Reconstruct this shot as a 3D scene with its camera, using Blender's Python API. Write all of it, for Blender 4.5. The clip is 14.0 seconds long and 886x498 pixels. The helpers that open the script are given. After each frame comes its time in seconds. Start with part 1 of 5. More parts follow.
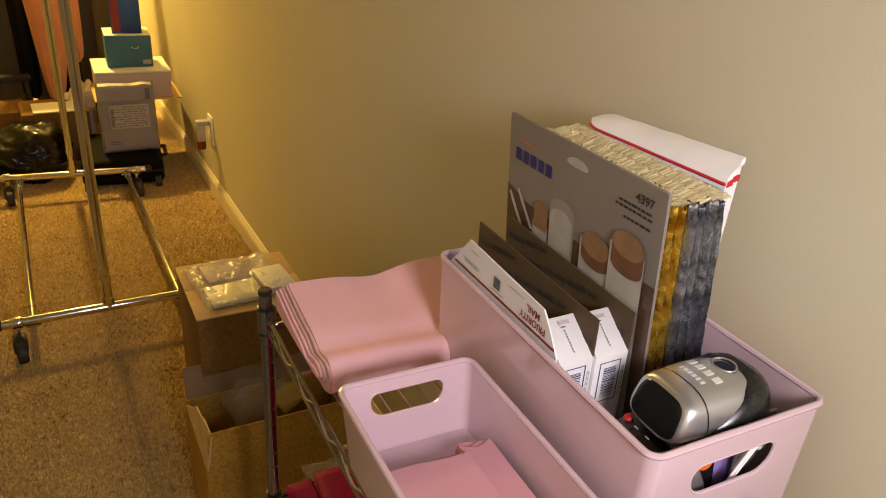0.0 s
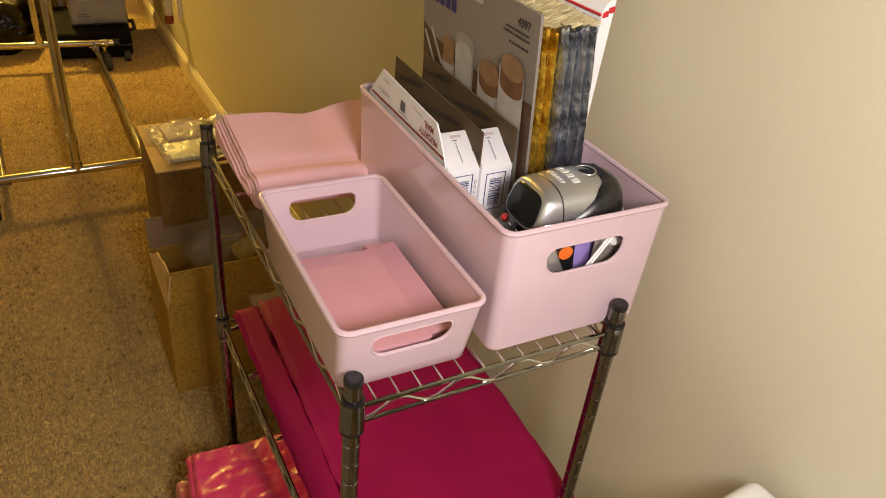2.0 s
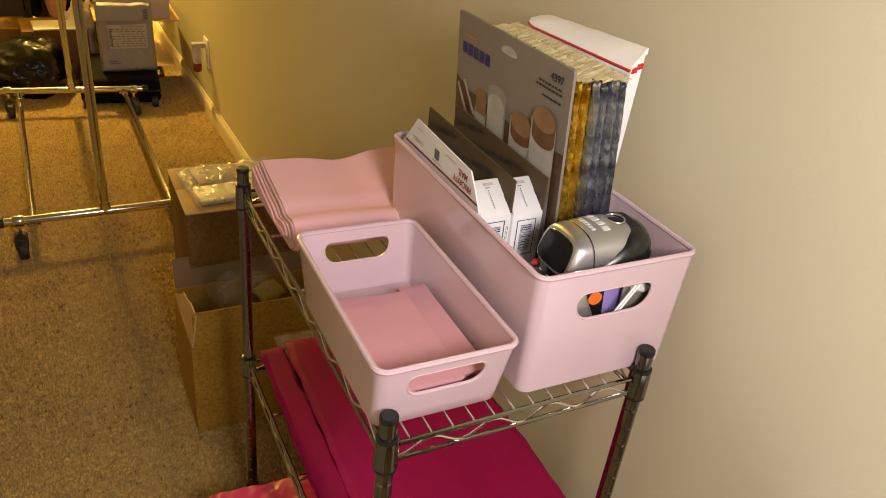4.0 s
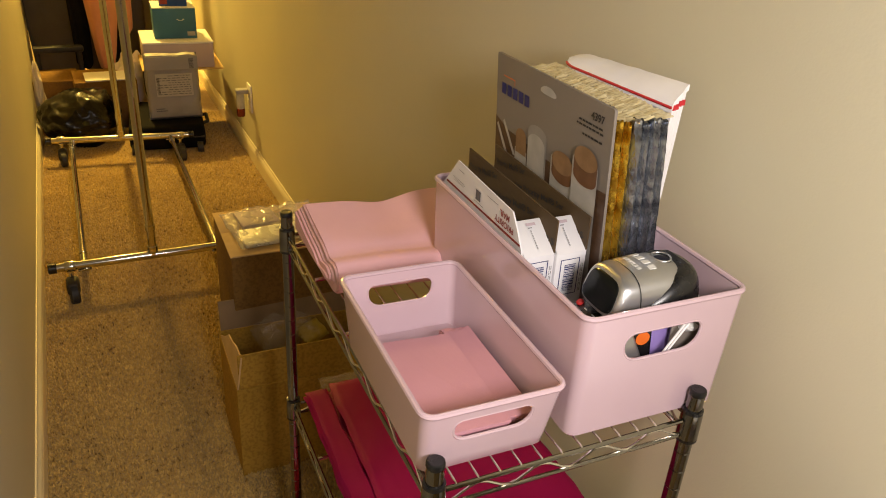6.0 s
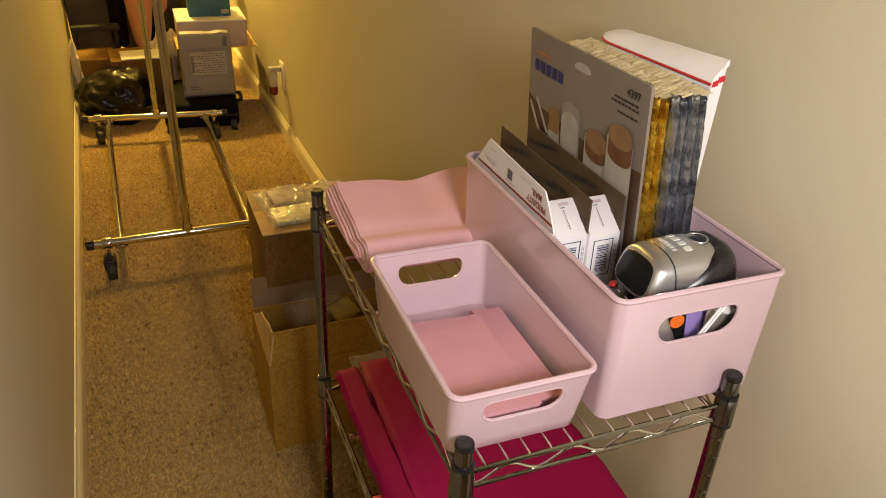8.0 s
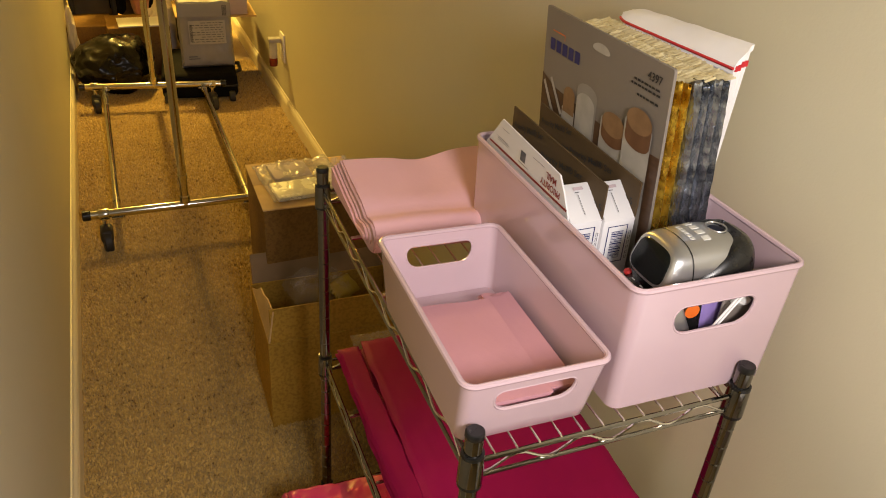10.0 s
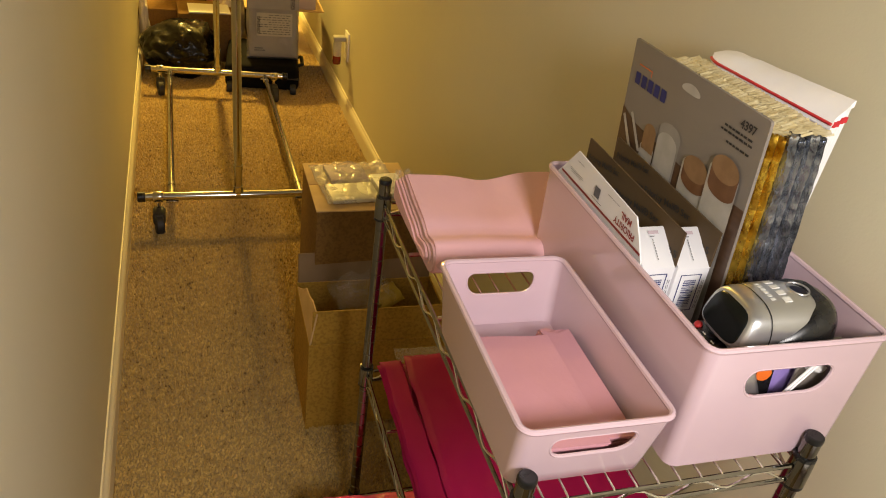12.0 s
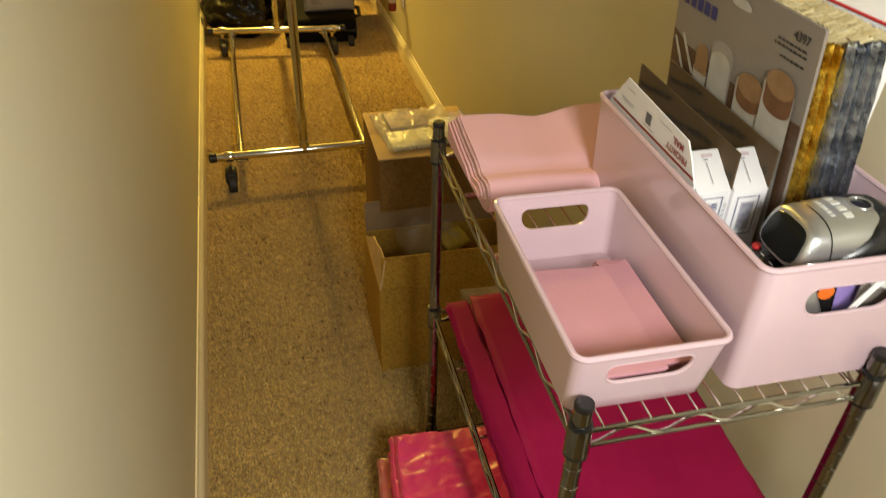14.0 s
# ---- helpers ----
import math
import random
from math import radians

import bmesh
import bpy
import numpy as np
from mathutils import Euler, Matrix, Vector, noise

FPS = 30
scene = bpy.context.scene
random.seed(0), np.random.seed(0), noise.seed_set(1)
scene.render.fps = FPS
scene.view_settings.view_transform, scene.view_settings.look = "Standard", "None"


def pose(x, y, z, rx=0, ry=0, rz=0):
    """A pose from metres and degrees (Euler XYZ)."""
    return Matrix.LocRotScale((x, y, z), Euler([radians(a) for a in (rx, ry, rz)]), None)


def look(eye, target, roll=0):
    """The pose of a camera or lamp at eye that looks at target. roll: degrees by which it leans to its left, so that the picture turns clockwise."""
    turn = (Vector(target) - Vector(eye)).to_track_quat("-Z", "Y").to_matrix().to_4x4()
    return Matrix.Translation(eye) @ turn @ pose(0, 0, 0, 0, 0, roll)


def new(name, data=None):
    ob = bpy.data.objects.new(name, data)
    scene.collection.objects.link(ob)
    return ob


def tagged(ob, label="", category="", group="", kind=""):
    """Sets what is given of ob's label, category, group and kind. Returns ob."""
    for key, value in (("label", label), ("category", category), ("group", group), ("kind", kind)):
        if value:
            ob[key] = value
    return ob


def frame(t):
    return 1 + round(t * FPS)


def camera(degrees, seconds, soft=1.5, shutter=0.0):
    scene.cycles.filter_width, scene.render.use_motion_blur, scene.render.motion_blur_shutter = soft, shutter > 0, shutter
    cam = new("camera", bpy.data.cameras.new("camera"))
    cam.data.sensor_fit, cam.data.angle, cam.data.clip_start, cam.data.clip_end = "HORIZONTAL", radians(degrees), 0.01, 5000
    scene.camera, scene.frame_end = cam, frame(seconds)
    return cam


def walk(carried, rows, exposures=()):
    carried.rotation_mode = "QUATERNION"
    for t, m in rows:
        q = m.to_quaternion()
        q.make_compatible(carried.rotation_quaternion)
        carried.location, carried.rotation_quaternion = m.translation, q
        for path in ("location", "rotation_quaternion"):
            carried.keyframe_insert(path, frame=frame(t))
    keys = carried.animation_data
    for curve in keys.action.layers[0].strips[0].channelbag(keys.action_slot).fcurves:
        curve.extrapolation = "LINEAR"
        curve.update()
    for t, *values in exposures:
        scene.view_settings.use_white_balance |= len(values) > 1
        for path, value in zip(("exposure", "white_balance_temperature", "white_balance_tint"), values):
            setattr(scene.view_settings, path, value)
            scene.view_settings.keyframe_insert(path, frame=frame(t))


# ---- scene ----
cam = camera(61.1, 14.0, soft=1.0, shutter=0.2)
PATH = [
    (0, (-0.209, -0.28, 1.194), (0.697, 1.271, 0.314), 4.2),
    (0.5, (-0.208, -0.288, 1.188), (0.679, 1.217, 0.215), 7.0),
    (1, (-0.192, -0.332, 1.162), (0.676, 1.059, 0.017), 5.5),
    (1.5, (-0.179, -0.381, 1.168), (0.696, 0.985, -0.003), 5.5),
    (2, (-0.196, -0.433, 1.171), (0.698, 0.979, 0.072), 6.5),
    (2.5, (-0.22, -0.436, 1.17), (0.681, 1.014, 0.128), 7.3),
    (2.7, (-0.231, -0.43, 1.169), (0.672, 1.024, 0.135), 7.5),
    (4.8, (-0.225, -0.447, 1.182), (0.647, 1.072, 0.218), 5.8),
    (5, (-0.227, -0.442, 1.181), (0.638, 1.087, 0.225), 5.5),
    (5.5, (-0.229, -0.439, 1.18), (0.608, 1.118, 0.245), 4.7),
    (6, (-0.228, -0.436, 1.182), (0.582, 1.144, 0.262), 4.0),
    (6.5, (-0.223, -0.434, 1.185), (0.562, 1.169, 0.283), 3.0),
    (7, (-0.223, -0.429, 1.179), (0.499, 1.187, 0.248), 2.6),
    (7.5, (-0.224, -0.429, 1.18), (0.486, 1.182, 0.231), 2.5),
    (8, (-0.223, -0.429, 1.179), (0.501, 1.16, 0.204), 3.1),
    (8.2, (-0.223, -0.427, 1.174), (0.503, 1.152, 0.185), 3.3),
    (10.3, (-0.236, -0.403, 1.176), (0.491, 1.151, 0.148), 5.0),
    (10.5, (-0.242, -0.402, 1.173), (0.482, 1.157, 0.151), 5.3),
    (11, (-0.234, -0.41, 1.196), (0.475, 1.166, 0.189), 6.0),
    (11.5, (-0.234, -0.388, 1.186), (0.456, 1.196, 0.18), 6.7),
    (12, (-0.249, -0.369, 1.182), (0.39, 1.224, 0.155), 8.7),
    (12.5, (-0.227, -0.358, 1.16), (0.343, 1.185, 0.023), 7.3),
    (13, (-0.198, -0.356, 1.144), (0.372, 1.065, -0.143), 3.9),
    (13.5, (-0.204, -0.368, 1.145), (0.303, 1.06, -0.16), 1.3),
    (14, (-0.232, -0.388, 1.185), (0.204, 1.179, 0.021), 1.8),
]
walk(cam, [(t, look(eye, target, roll)) for t, eye, target, roll in PATH],
     exposures=[(0, -0.04, 6350, 19), (1, 0.05, 6550, 13), (8.2, -0.02, 6600, 13), (10.3, 0.03, 6550, 12), (12, 0.12, 6450, 10),
                (12.5, 0.16, 6450, 9), (13, 0.11, 6650, 2), (13.5, 0.13, 6750, -2), (14, 0.22, 6400, 1)])

# ---- light ----
world = bpy.data.worlds.new("world")
world.use_nodes = True
world.node_tree.nodes["Background"].inputs[0].default_value = (0.9, 0.8, 0.6, 1)
world.node_tree.nodes["Background"].inputs[1].default_value = 0.004
scene.world = world


def area_lamp(name, at, target, size, watts, colour):
    d = bpy.data.lights.new(name, "AREA")
    d.shape, d.size, d.energy, d.color = "DISK", size, watts, colour
    ob = new(name, d)
    ob.matrix_world = look(at, target)
    return ob


# ceiling lamp far down the passage; the near disk is added, a fixed stand-in for a torch carried with the camera
area_lamp("far_ceiling_lamp", (-0.11, 4.2, 2.26), (-0.11, 4.2, 0), 0.14, 112, (1.0, 0.655, 0.132))
area_lamp("near_room_lamp", (-0.010, -0.64, 1.24), (-0.22, 0.5, 0.80), 0.26, 10.1, (1.0, 0.935, 0.89))


# ---- materials ----
def shader(name, base, rough=0.5, metal=0.0, second=None, scale=8.0, mix=0.5, fine=None, fine_mix=0.0, bump=0.0, bump_scale=200.0,
           rough_var=0.0, coat=0.0, stretch=(1, 1, 1), transmission=0.0, sheen=0.0, alpha=1.0, piece=0.0):
    m = bpy.data.materials.new(name)
    m.use_nodes = True
    t = m.node_tree
    b = t.nodes["Principled BSDF"]
    b.inputs["Base Color"].default_value = (*base, 1)
    b.inputs["Roughness"].default_value = rough
    b.inputs["Metallic"].default_value = metal
    b.inputs["Coat Weight"].default_value = coat
    b.inputs["Coat Roughness"].default_value = 0.12
    b.inputs["Transmission Weight"].default_value = transmission
    b.inputs["Sheen Weight"].default_value = sheen
    b.inputs["Alpha"].default_value = alpha
    co = t.nodes.new("ShaderNodeTexCoord")
    mp = t.nodes.new("ShaderNodeMapping")
    mp.inputs["Scale"].default_value = stretch
    t.links.new(co.outputs["Object"], mp.inputs[0])

    def noise_node(s, detail):
        n = t.nodes.new("ShaderNodeTexNoise")
        n.inputs["Scale"].default_value, n.inputs["Detail"].default_value = s, detail
        t.links.new(mp.outputs[0], n.inputs["Vector"])
        return n

    def blend(fac, a, colour):
        mx = t.nodes.new("ShaderNodeMix")
        mx.data_type = "RGBA"
        t.links.new(fac, mx.inputs[0])
        if a is None:
            mx.inputs[6].default_value = (*base, 1)
        else:
            t.links.new(a, mx.inputs[6])
        mx.inputs[7].default_value = (*colour, 1)
        return mx.outputs[2]

    def ramped(out, lo, hi, top):
        r = t.nodes.new("ShaderNodeMapRange")
        r.inputs[1].default_value, r.inputs[2].default_value, r.inputs[4].default_value = lo, hi, top
        t.links.new(out, r.inputs[0])
        return r.outputs[0]

    colour = None
    if second:
        n1 = noise_node(scale, 4)
        colour = blend(ramped(n1.outputs[0], 0.35, 0.65, mix), colour, second)
    if fine:
        n2 = noise_node(bump_scale, 2)
        colour = blend(ramped(n2.outputs[0], 0.45, 0.62, fine_mix), colour, fine)
    if piece:
        info = t.nodes.new("ShaderNodeObjectInfo")
        hs = t.nodes.new("ShaderNodeHueSaturation")
        r = t.nodes.new("ShaderNodeMapRange")
        r.inputs[3].default_value, r.inputs[4].default_value = 1 - piece, 1 + piece
        t.links.new(info.outputs["Random"], r.inputs[0])
        t.links.new(r.outputs[0], hs.inputs["Value"])
        if colour:
            t.links.new(colour, hs.inputs["Color"])
        else:
            hs.inputs["Color"].default_value = (*base, 1)
        colour = hs.outputs[0]
    if colour:
        t.links.new(colour, b.inputs["Base Color"])
    if rough_var:
        n3 = noise_node(scale * 2.5, 3)
        r = t.nodes.new("ShaderNodeMapRange")
        r.inputs[3].default_value, r.inputs[4].default_value = max(0.02, rough - rough_var), min(1, rough + rough_var)
        t.links.new(n3.outputs[0], r.inputs[0])
        t.links.new(r.outputs[0], b.inputs["Roughness"])
    if bump:
        n4 = noise_node(bump_scale, 3)
        bp = t.nodes.new("ShaderNodeBump")
        bp.inputs["Strength"].default_value, bp.inputs["Distance"].default_value = bump, 0.002
        t.links.new(n4.outputs[0], bp.inputs["Height"])
        t.links.new(bp.outputs[0], b.inputs["Normal"])
    return m


M_WALL = shader("wall_paint", (0.60, 0.56, 0.415), 0.62, second=(0.57, 0.53, 0.39), scale=2.2, mix=0.6, bump=0.12, bump_scale=260, rough_var=0.06)
M_CEIL = shader("ceiling_paint", (0.62, 0.58, 0.48), 0.8, second=(0.58, 0.54, 0.45), scale=3, bump=0.15, bump_scale=180)
M_TRIM = shader("trim_paint", (0.74, 0.68, 0.52), 0.38, second=(0.68, 0.61, 0.45), scale=5, mix=0.5, bump=0.05, bump_scale=90, rough_var=0.08)
M_CARPET = shader("carpet_pile", (0.42, 0.29, 0.11), 0.95, second=(0.34, 0.23, 0.085), scale=9, mix=0.7, fine=(0.26, 0.18, 0.075), fine_mix=0.45,
                  bump=1.0, bump_scale=170, sheen=0.3)
def tuft_shader():
    m = bpy.data.materials.new("carpet_tuft")
    m.use_nodes = True
    t = m.node_tree
    b = t.nodes["Principled BSDF"]
    b.inputs["Roughness"].default_value, b.inputs["Sheen Weight"].default_value = 0.95, 0.25
    g = t.nodes.new("ShaderNodeNewGeometry")
    ramp = t.nodes.new("ShaderNodeValToRGB")
    ramp.color_ramp.elements[0].color, ramp.color_ramp.elements[0].position = (0.085, 0.045, 0.013, 1), 0.0
    ramp.color_ramp.elements[1].color, ramp.color_ramp.elements[1].position = (0.64, 0.44, 0.140, 1), 1.0
    for p, c in ((0.22, (0.185, 0.108, 0.030, 1)), (0.39, (0.39, 0.252, 0.074, 1)), (0.7, (0.52, 0.350, 0.106, 1))):
        ramp.color_ramp.elements.new(p).color = c
    co = t.nodes.new("ShaderNodeTexCoord")
    n = t.nodes.new("ShaderNodeTexNoise")
    n.inputs["Scale"].default_value, n.inputs["Detail"].default_value = 88, 2
    n2 = t.nodes.new("ShaderNodeTexNoise")
    n2.inputs["Scale"].default_value, n2.inputs["Detail"].default_value = 5, 3
    t.links.new(co.outputs["Object"], n.inputs["Vector"])
    t.links.new(co.outputs["Object"], n2.inputs["Vector"])
    add = t.nodes.new("ShaderNodeMath")
    add.operation = "MULTIPLY_ADD"
    t.links.new(n.outputs[0], add.inputs[0])
    add.inputs[1].default_value, add.inputs[2].default_value = 1.40, -0.50
    add2 = t.nodes.new("ShaderNodeMath")
    add2.operation = "MULTIPLY_ADD"
    t.links.new(g.outputs["Random Per Island"], add2.inputs[0])
    add2.inputs[1].default_value = 0.34
    t.links.new(add.outputs[0], add2.inputs[2])
    add3 = t.nodes.new("ShaderNodeMath")
    add3.operation = "MULTIPLY_ADD"
    t.links.new(n2.outputs[0], add3.inputs[0])
    add3.inputs[1].default_value = 0.5
    t.links.new(add2.outputs[0], add3.inputs[2])
    t.links.new(add3.outputs[0], ramp.inputs[0])
    t.links.new(ramp.outputs[0], b.inputs["Base Color"])
    return m


M_TUFT = tuft_shader()
# post chrome darkened in its colour, in place of reflections of a dark room
M_CHROME_DARKENED = shader("chrome", (0.20, 0.192, 0.18), 0.07, 1.0, rough_var=0.04, scale=30, bump=0.02, bump_scale=300)
M_RACK = shader("rack_chrome", (0.50, 0.48, 0.44), 0.12, 1.0, rough_var=0.05, scale=18)
M_BLACK = shader("black_plastic", (0.006, 0.006, 0.006), 0.28, second=(0.010, 0.010, 0.010), scale=30, rough_var=0.1)
M_RUBBER = shader("black_rubber", (0.015, 0.015, 0.016), 0.6, second=(0.03, 0.028, 0.025), scale=30)
M_PINK = shader("pink_plastic", (0.575, 0.42, 0.47), 0.24, second=(0.555, 0.40, 0.45), scale=12, mix=0.5, coat=0.8)
M_TISSUE = shader("tissue_paper", (0.77, 0.445, 0.475), 0.72, second=(0.71, 0.395, 0.415), scale=11, mix=0.5, bump=0.12, bump_scale=130)
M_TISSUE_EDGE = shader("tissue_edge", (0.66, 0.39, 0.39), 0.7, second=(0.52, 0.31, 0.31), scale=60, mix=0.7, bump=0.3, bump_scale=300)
M_SALMON = shader("salmon_paper", (0.55, 0.272, 0.318), 0.7, second=(0.50, 0.242, 0.285), scale=14, mix=0.6, bump=0.08, bump_scale=240, piece=0.05)
M_MAGENTA = shader("magenta_poly", (0.285, 0.008, 0.064), 0.46, second=(0.232, 0.006, 0.050), scale=6, mix=0.7, bump=0.10, bump_scale=35, rough_var=0.06)
M_MAGENTA.node_tree.nodes["Principled BSDF"].inputs["Specular IOR Level"].default_value = 0.06
M_HOTPINK = shader("hot_pink_poly", (0.72, 0.05, 0.165), 0.30, second=(0.62, 0.025, 0.135), scale=7, mix=0.7, bump=0.09, bump_scale=9, rough_var=0.1, coat=0.1)
M_SLEEVE = shader("pink_tinted_film", (0.62, 0.12, 0.12), 0.22, alpha=0.75, second=(0.70, 0.26, 0.20), scale=24, mix=0.8, bump=0.4, bump_scale=40, coat=0.3)
# same chrome for the frame bars, part of the dark reflections kept in the colour
M_CHROME_MID = shader("frame_chrome", (0.33, 0.315, 0.29), 0.09, 1.0, rough_var=0.05, scale=40)
# same chrome for the wires, lightened to carry the lamp's highlights
M_WIRE_LIT = shader("bright_wire", (0.84, 0.82, 0.78), 0.15, 1.0, rough_var=0.05, scale=40)
M_FILM = shader("clear_film", (0.95, 0.93, 0.88), 0.06, alpha=0.09, bump=0.6, bump_scale=60, coat=0.5)
M_CARD = shader("cardboard", (0.44, 0.26, 0.040), 0.8, second=(0.36, 0.21, 0.028), scale=9, mix=0.6, fine=(0.17, 0.093, 0.012), fine_mix=0.4, bump=0.08, bump_scale=150)
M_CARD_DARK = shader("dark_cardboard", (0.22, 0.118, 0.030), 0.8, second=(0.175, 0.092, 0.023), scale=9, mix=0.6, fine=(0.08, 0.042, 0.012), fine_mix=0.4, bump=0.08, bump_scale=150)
M_CARD_PALE = shader("scuffed_cardboard", (0.27, 0.18, 0.10), 0.55, second=(0.20, 0.135, 0.072), scale=14, mix=0.7, bump=0.06, bump_scale=120)
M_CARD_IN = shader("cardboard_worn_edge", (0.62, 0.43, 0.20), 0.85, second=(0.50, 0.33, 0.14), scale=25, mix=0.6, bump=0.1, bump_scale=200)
for m in (M_CARD, M_CARD_DARK, M_CARD_PALE):
    m.node_tree.nodes["Principled BSDF"].inputs["Specular IOR Level"].default_value = 0.2
M_CRINKLE = shader("crinkled_film", (0.80, 0.76, 0.68), 0.12, alpha=0.34, second=(0.6, 0.55, 0.46), scale=40, mix=0.6, bump=1.0, bump_scale=70, coat=0.6)
# kraft brown lowered to hold the shade that falls between the flaps
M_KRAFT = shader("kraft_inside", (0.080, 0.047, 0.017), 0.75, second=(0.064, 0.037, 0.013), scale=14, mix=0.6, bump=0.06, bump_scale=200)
M_INK = shader("black_ink", (0.02, 0.018, 0.018), 0.7, second=(0.035, 0.03, 0.03), scale=80)
M_BLUEINK = shader("blue_ink", (0.02, 0.022, 0.12), 0.6, second=(0.03, 0.03, 0.15), scale=80)
M_GREYINK = shader("grey_ink", (0.10, 0.10, 0.12), 0.7, second=(0.14, 0.14, 0.16), scale=80)
M_REDINK = shader("red_ink", (0.55, 0.02, 0.03), 0.55, second=(0.48, 0.02, 0.03), scale=60)
M_DARKREDINK = shader("dark_red_ink", (0.25, 0.025, 0.02), 0.6, second=(0.2, 0.02, 0.02), scale=60)
M_WHITECARD = shader("white_card", (0.72, 0.71, 0.73), 0.55, second=(0.68, 0.67, 0.69), scale=20, mix=0.6, bump=0.03, bump_scale=200)
M_WHITEPLASTIC = shader("white_plastic", (0.80, 0.79, 0.76), 0.4, second=(0.76, 0.75, 0.71), scale=12, mix=0.5, rough_var=0.05)
M_POLY = shader("white_poly_mailer", (0.88, 0.86, 0.86), 0.38, second=(0.74, 0.72, 0.73), scale=16, mix=0.5, bump=0.15, bump_scale=40)
# dark brown second tone paints dim reflections between the gold's bright glints
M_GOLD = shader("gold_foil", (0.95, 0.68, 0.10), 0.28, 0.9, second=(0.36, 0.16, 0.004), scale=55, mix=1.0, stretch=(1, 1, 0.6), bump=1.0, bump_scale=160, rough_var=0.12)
M_PALEGOLD = shader("pale_foil_edge", (0.93, 0.83, 0.54), 0.12, 0.25, second=(0.80, 0.66, 0.33), scale=130, mix=0.8, alpha=0.82, coat=0.6, bump=1.0, bump_scale=240, rough_var=0.06)
# likewise for silver: blue-grey blotches painted as streaky reflections in the crinkles
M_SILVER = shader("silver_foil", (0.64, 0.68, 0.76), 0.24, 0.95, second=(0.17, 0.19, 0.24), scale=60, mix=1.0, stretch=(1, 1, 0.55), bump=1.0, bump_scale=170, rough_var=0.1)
M_PACK = shader("printed_card_grey", (0.19, 0.162, 0.138), 0.42, second=(0.23, 0.20, 0.173), scale=4, mix=0.8, coat=0.12)
M_PACKBROWN = shader("printed_table_brown", (0.075, 0.038, 0.02), 0.42, second=(0.11, 0.058, 0.03), scale=30, mix=0.7, stretch=(1, 1, 6), coat=0.12)
M_PACKWHITE = shader("printed_jar_white", (0.43, 0.405, 0.375), 0.42, second=(0.33, 0.31, 0.28), scale=40, mix=0.7, coat=0.12)
M_PACKGLASS = shader("printed_jar_glass", (0.29, 0.265, 0.24), 0.42, second=(0.24, 0.22, 0.195), scale=30, mix=0.7, coat=0.12)
M_CORK = shader("printed_cork", (0.27, 0.155, 0.075), 0.45, second=(0.20, 0.11, 0.05), scale=70, mix=0.8, coat=0.12)
M_CORKSIDE = shader("printed_cork_side", (0.17, 0.080, 0.038), 0.45, second=(0.12, 0.055, 0.026), scale=60, mix=0.8, coat=0.12)
M_SHELL = shader("silver_shell", (0.47, 0.47, 0.47), 0.30, 0.8, second=(0.43, 0.43, 0.43), scale=20, mix=0.5, rough_var=0.04)
M_CUTTER = shader("dark_blue_plastic", (0.004, 0.006, 0.022), 0.45, second=(0.006, 0.008, 0.026), scale=30)
M_SCREEN = shader("lcd_window", (0.004, 0.006, 0.006), 0.16, second=(0.006, 0.008, 0.007), scale=10)
for m in (M_SCREEN, M_CUTTER):
    m.node_tree.nodes["Principled BSDF"].inputs["Specular IOR Level"].default_value = 0.25
M_BUTTON = shader("red_button", (0.55, 0.03, 0.03), 0.35, second=(0.5, 0.02, 0.02), scale=30)
M_MARK = shader("light_print", (0.62, 0.62, 0.60), 0.5, second=(0.58, 0.58, 0.56), scale=50)
M_ORANGE = shader("orange_print", (0.75, 0.16, 0.015), 0.5, second=(0.6, 0.10, 0.01), scale=60)
M_PURPLE = shader("purple_print", (0.25, 0.17, 0.45), 0.5, second=(0.32, 0.24, 0.55), scale=60)
M_TEAL = shader("teal_card", (0.035, 0.15, 0.25), 0.55, second=(0.028, 0.12, 0.20), scale=9, mix=0.7)
M_BLUE = shader("blue_card", (0.012, 0.07, 0.30), 0.45, second=(0.01, 0.05, 0.22), scale=12, mix=0.7)
M_LILAC = shader("pale_lilac_card", (0.46, 0.37, 0.40), 0.6, second=(0.48, 0.38, 0.39), scale=9, mix=0.6)
M_GREYPOLY = shader("grey_poly_parcel", (0.25, 0.235, 0.235), 0.45, second=(0.21, 0.20, 0.20), scale=10, mix=0.7, bump=0.2, bump_scale=30)
M_LABELGREY = shader("paper_label", (0.36, 0.345, 0.33), 0.6, second=(0.32, 0.305, 0.29), scale=30)
M_BIN_BAG = shader("black_bin_liner", (0.0025, 0.002, 0.0015), 0.24, second=(0.006, 0.0035, 0.002), scale=10, mix=0.8, bump=0.3, bump_scale=24)
M_BIN_BAG.node_tree.nodes["Principled BSDF"].inputs["Specular IOR Level"].default_value = 0.3
M_NYLON = shader("black_nylon", (0.0035, 0.0032, 0.0034), 0.8, second=(0.006, 0.0055, 0.005), scale=14, bump=0.2, bump_scale=300)
M_SALMONCLOTH = shader("salmon_cloth", (0.62, 0.27, 0.17), 0.85, second=(0.52, 0.21, 0.13), scale=7, mix=0.7, bump=0.15, bump_scale=220, sheen=0.2)
M_DARKCLOTH = shader("black_cloth", (0.008, 0.007, 0.007), 0.9, second=(0.014, 0.012, 0.011), scale=8, bump=0.15, bump_scale=220)
for m in (M_NYLON, M_DARKCLOTH):
    m.node_tree.nodes["Principled BSDF"].inputs["Specular IOR Level"].default_value = 0.1
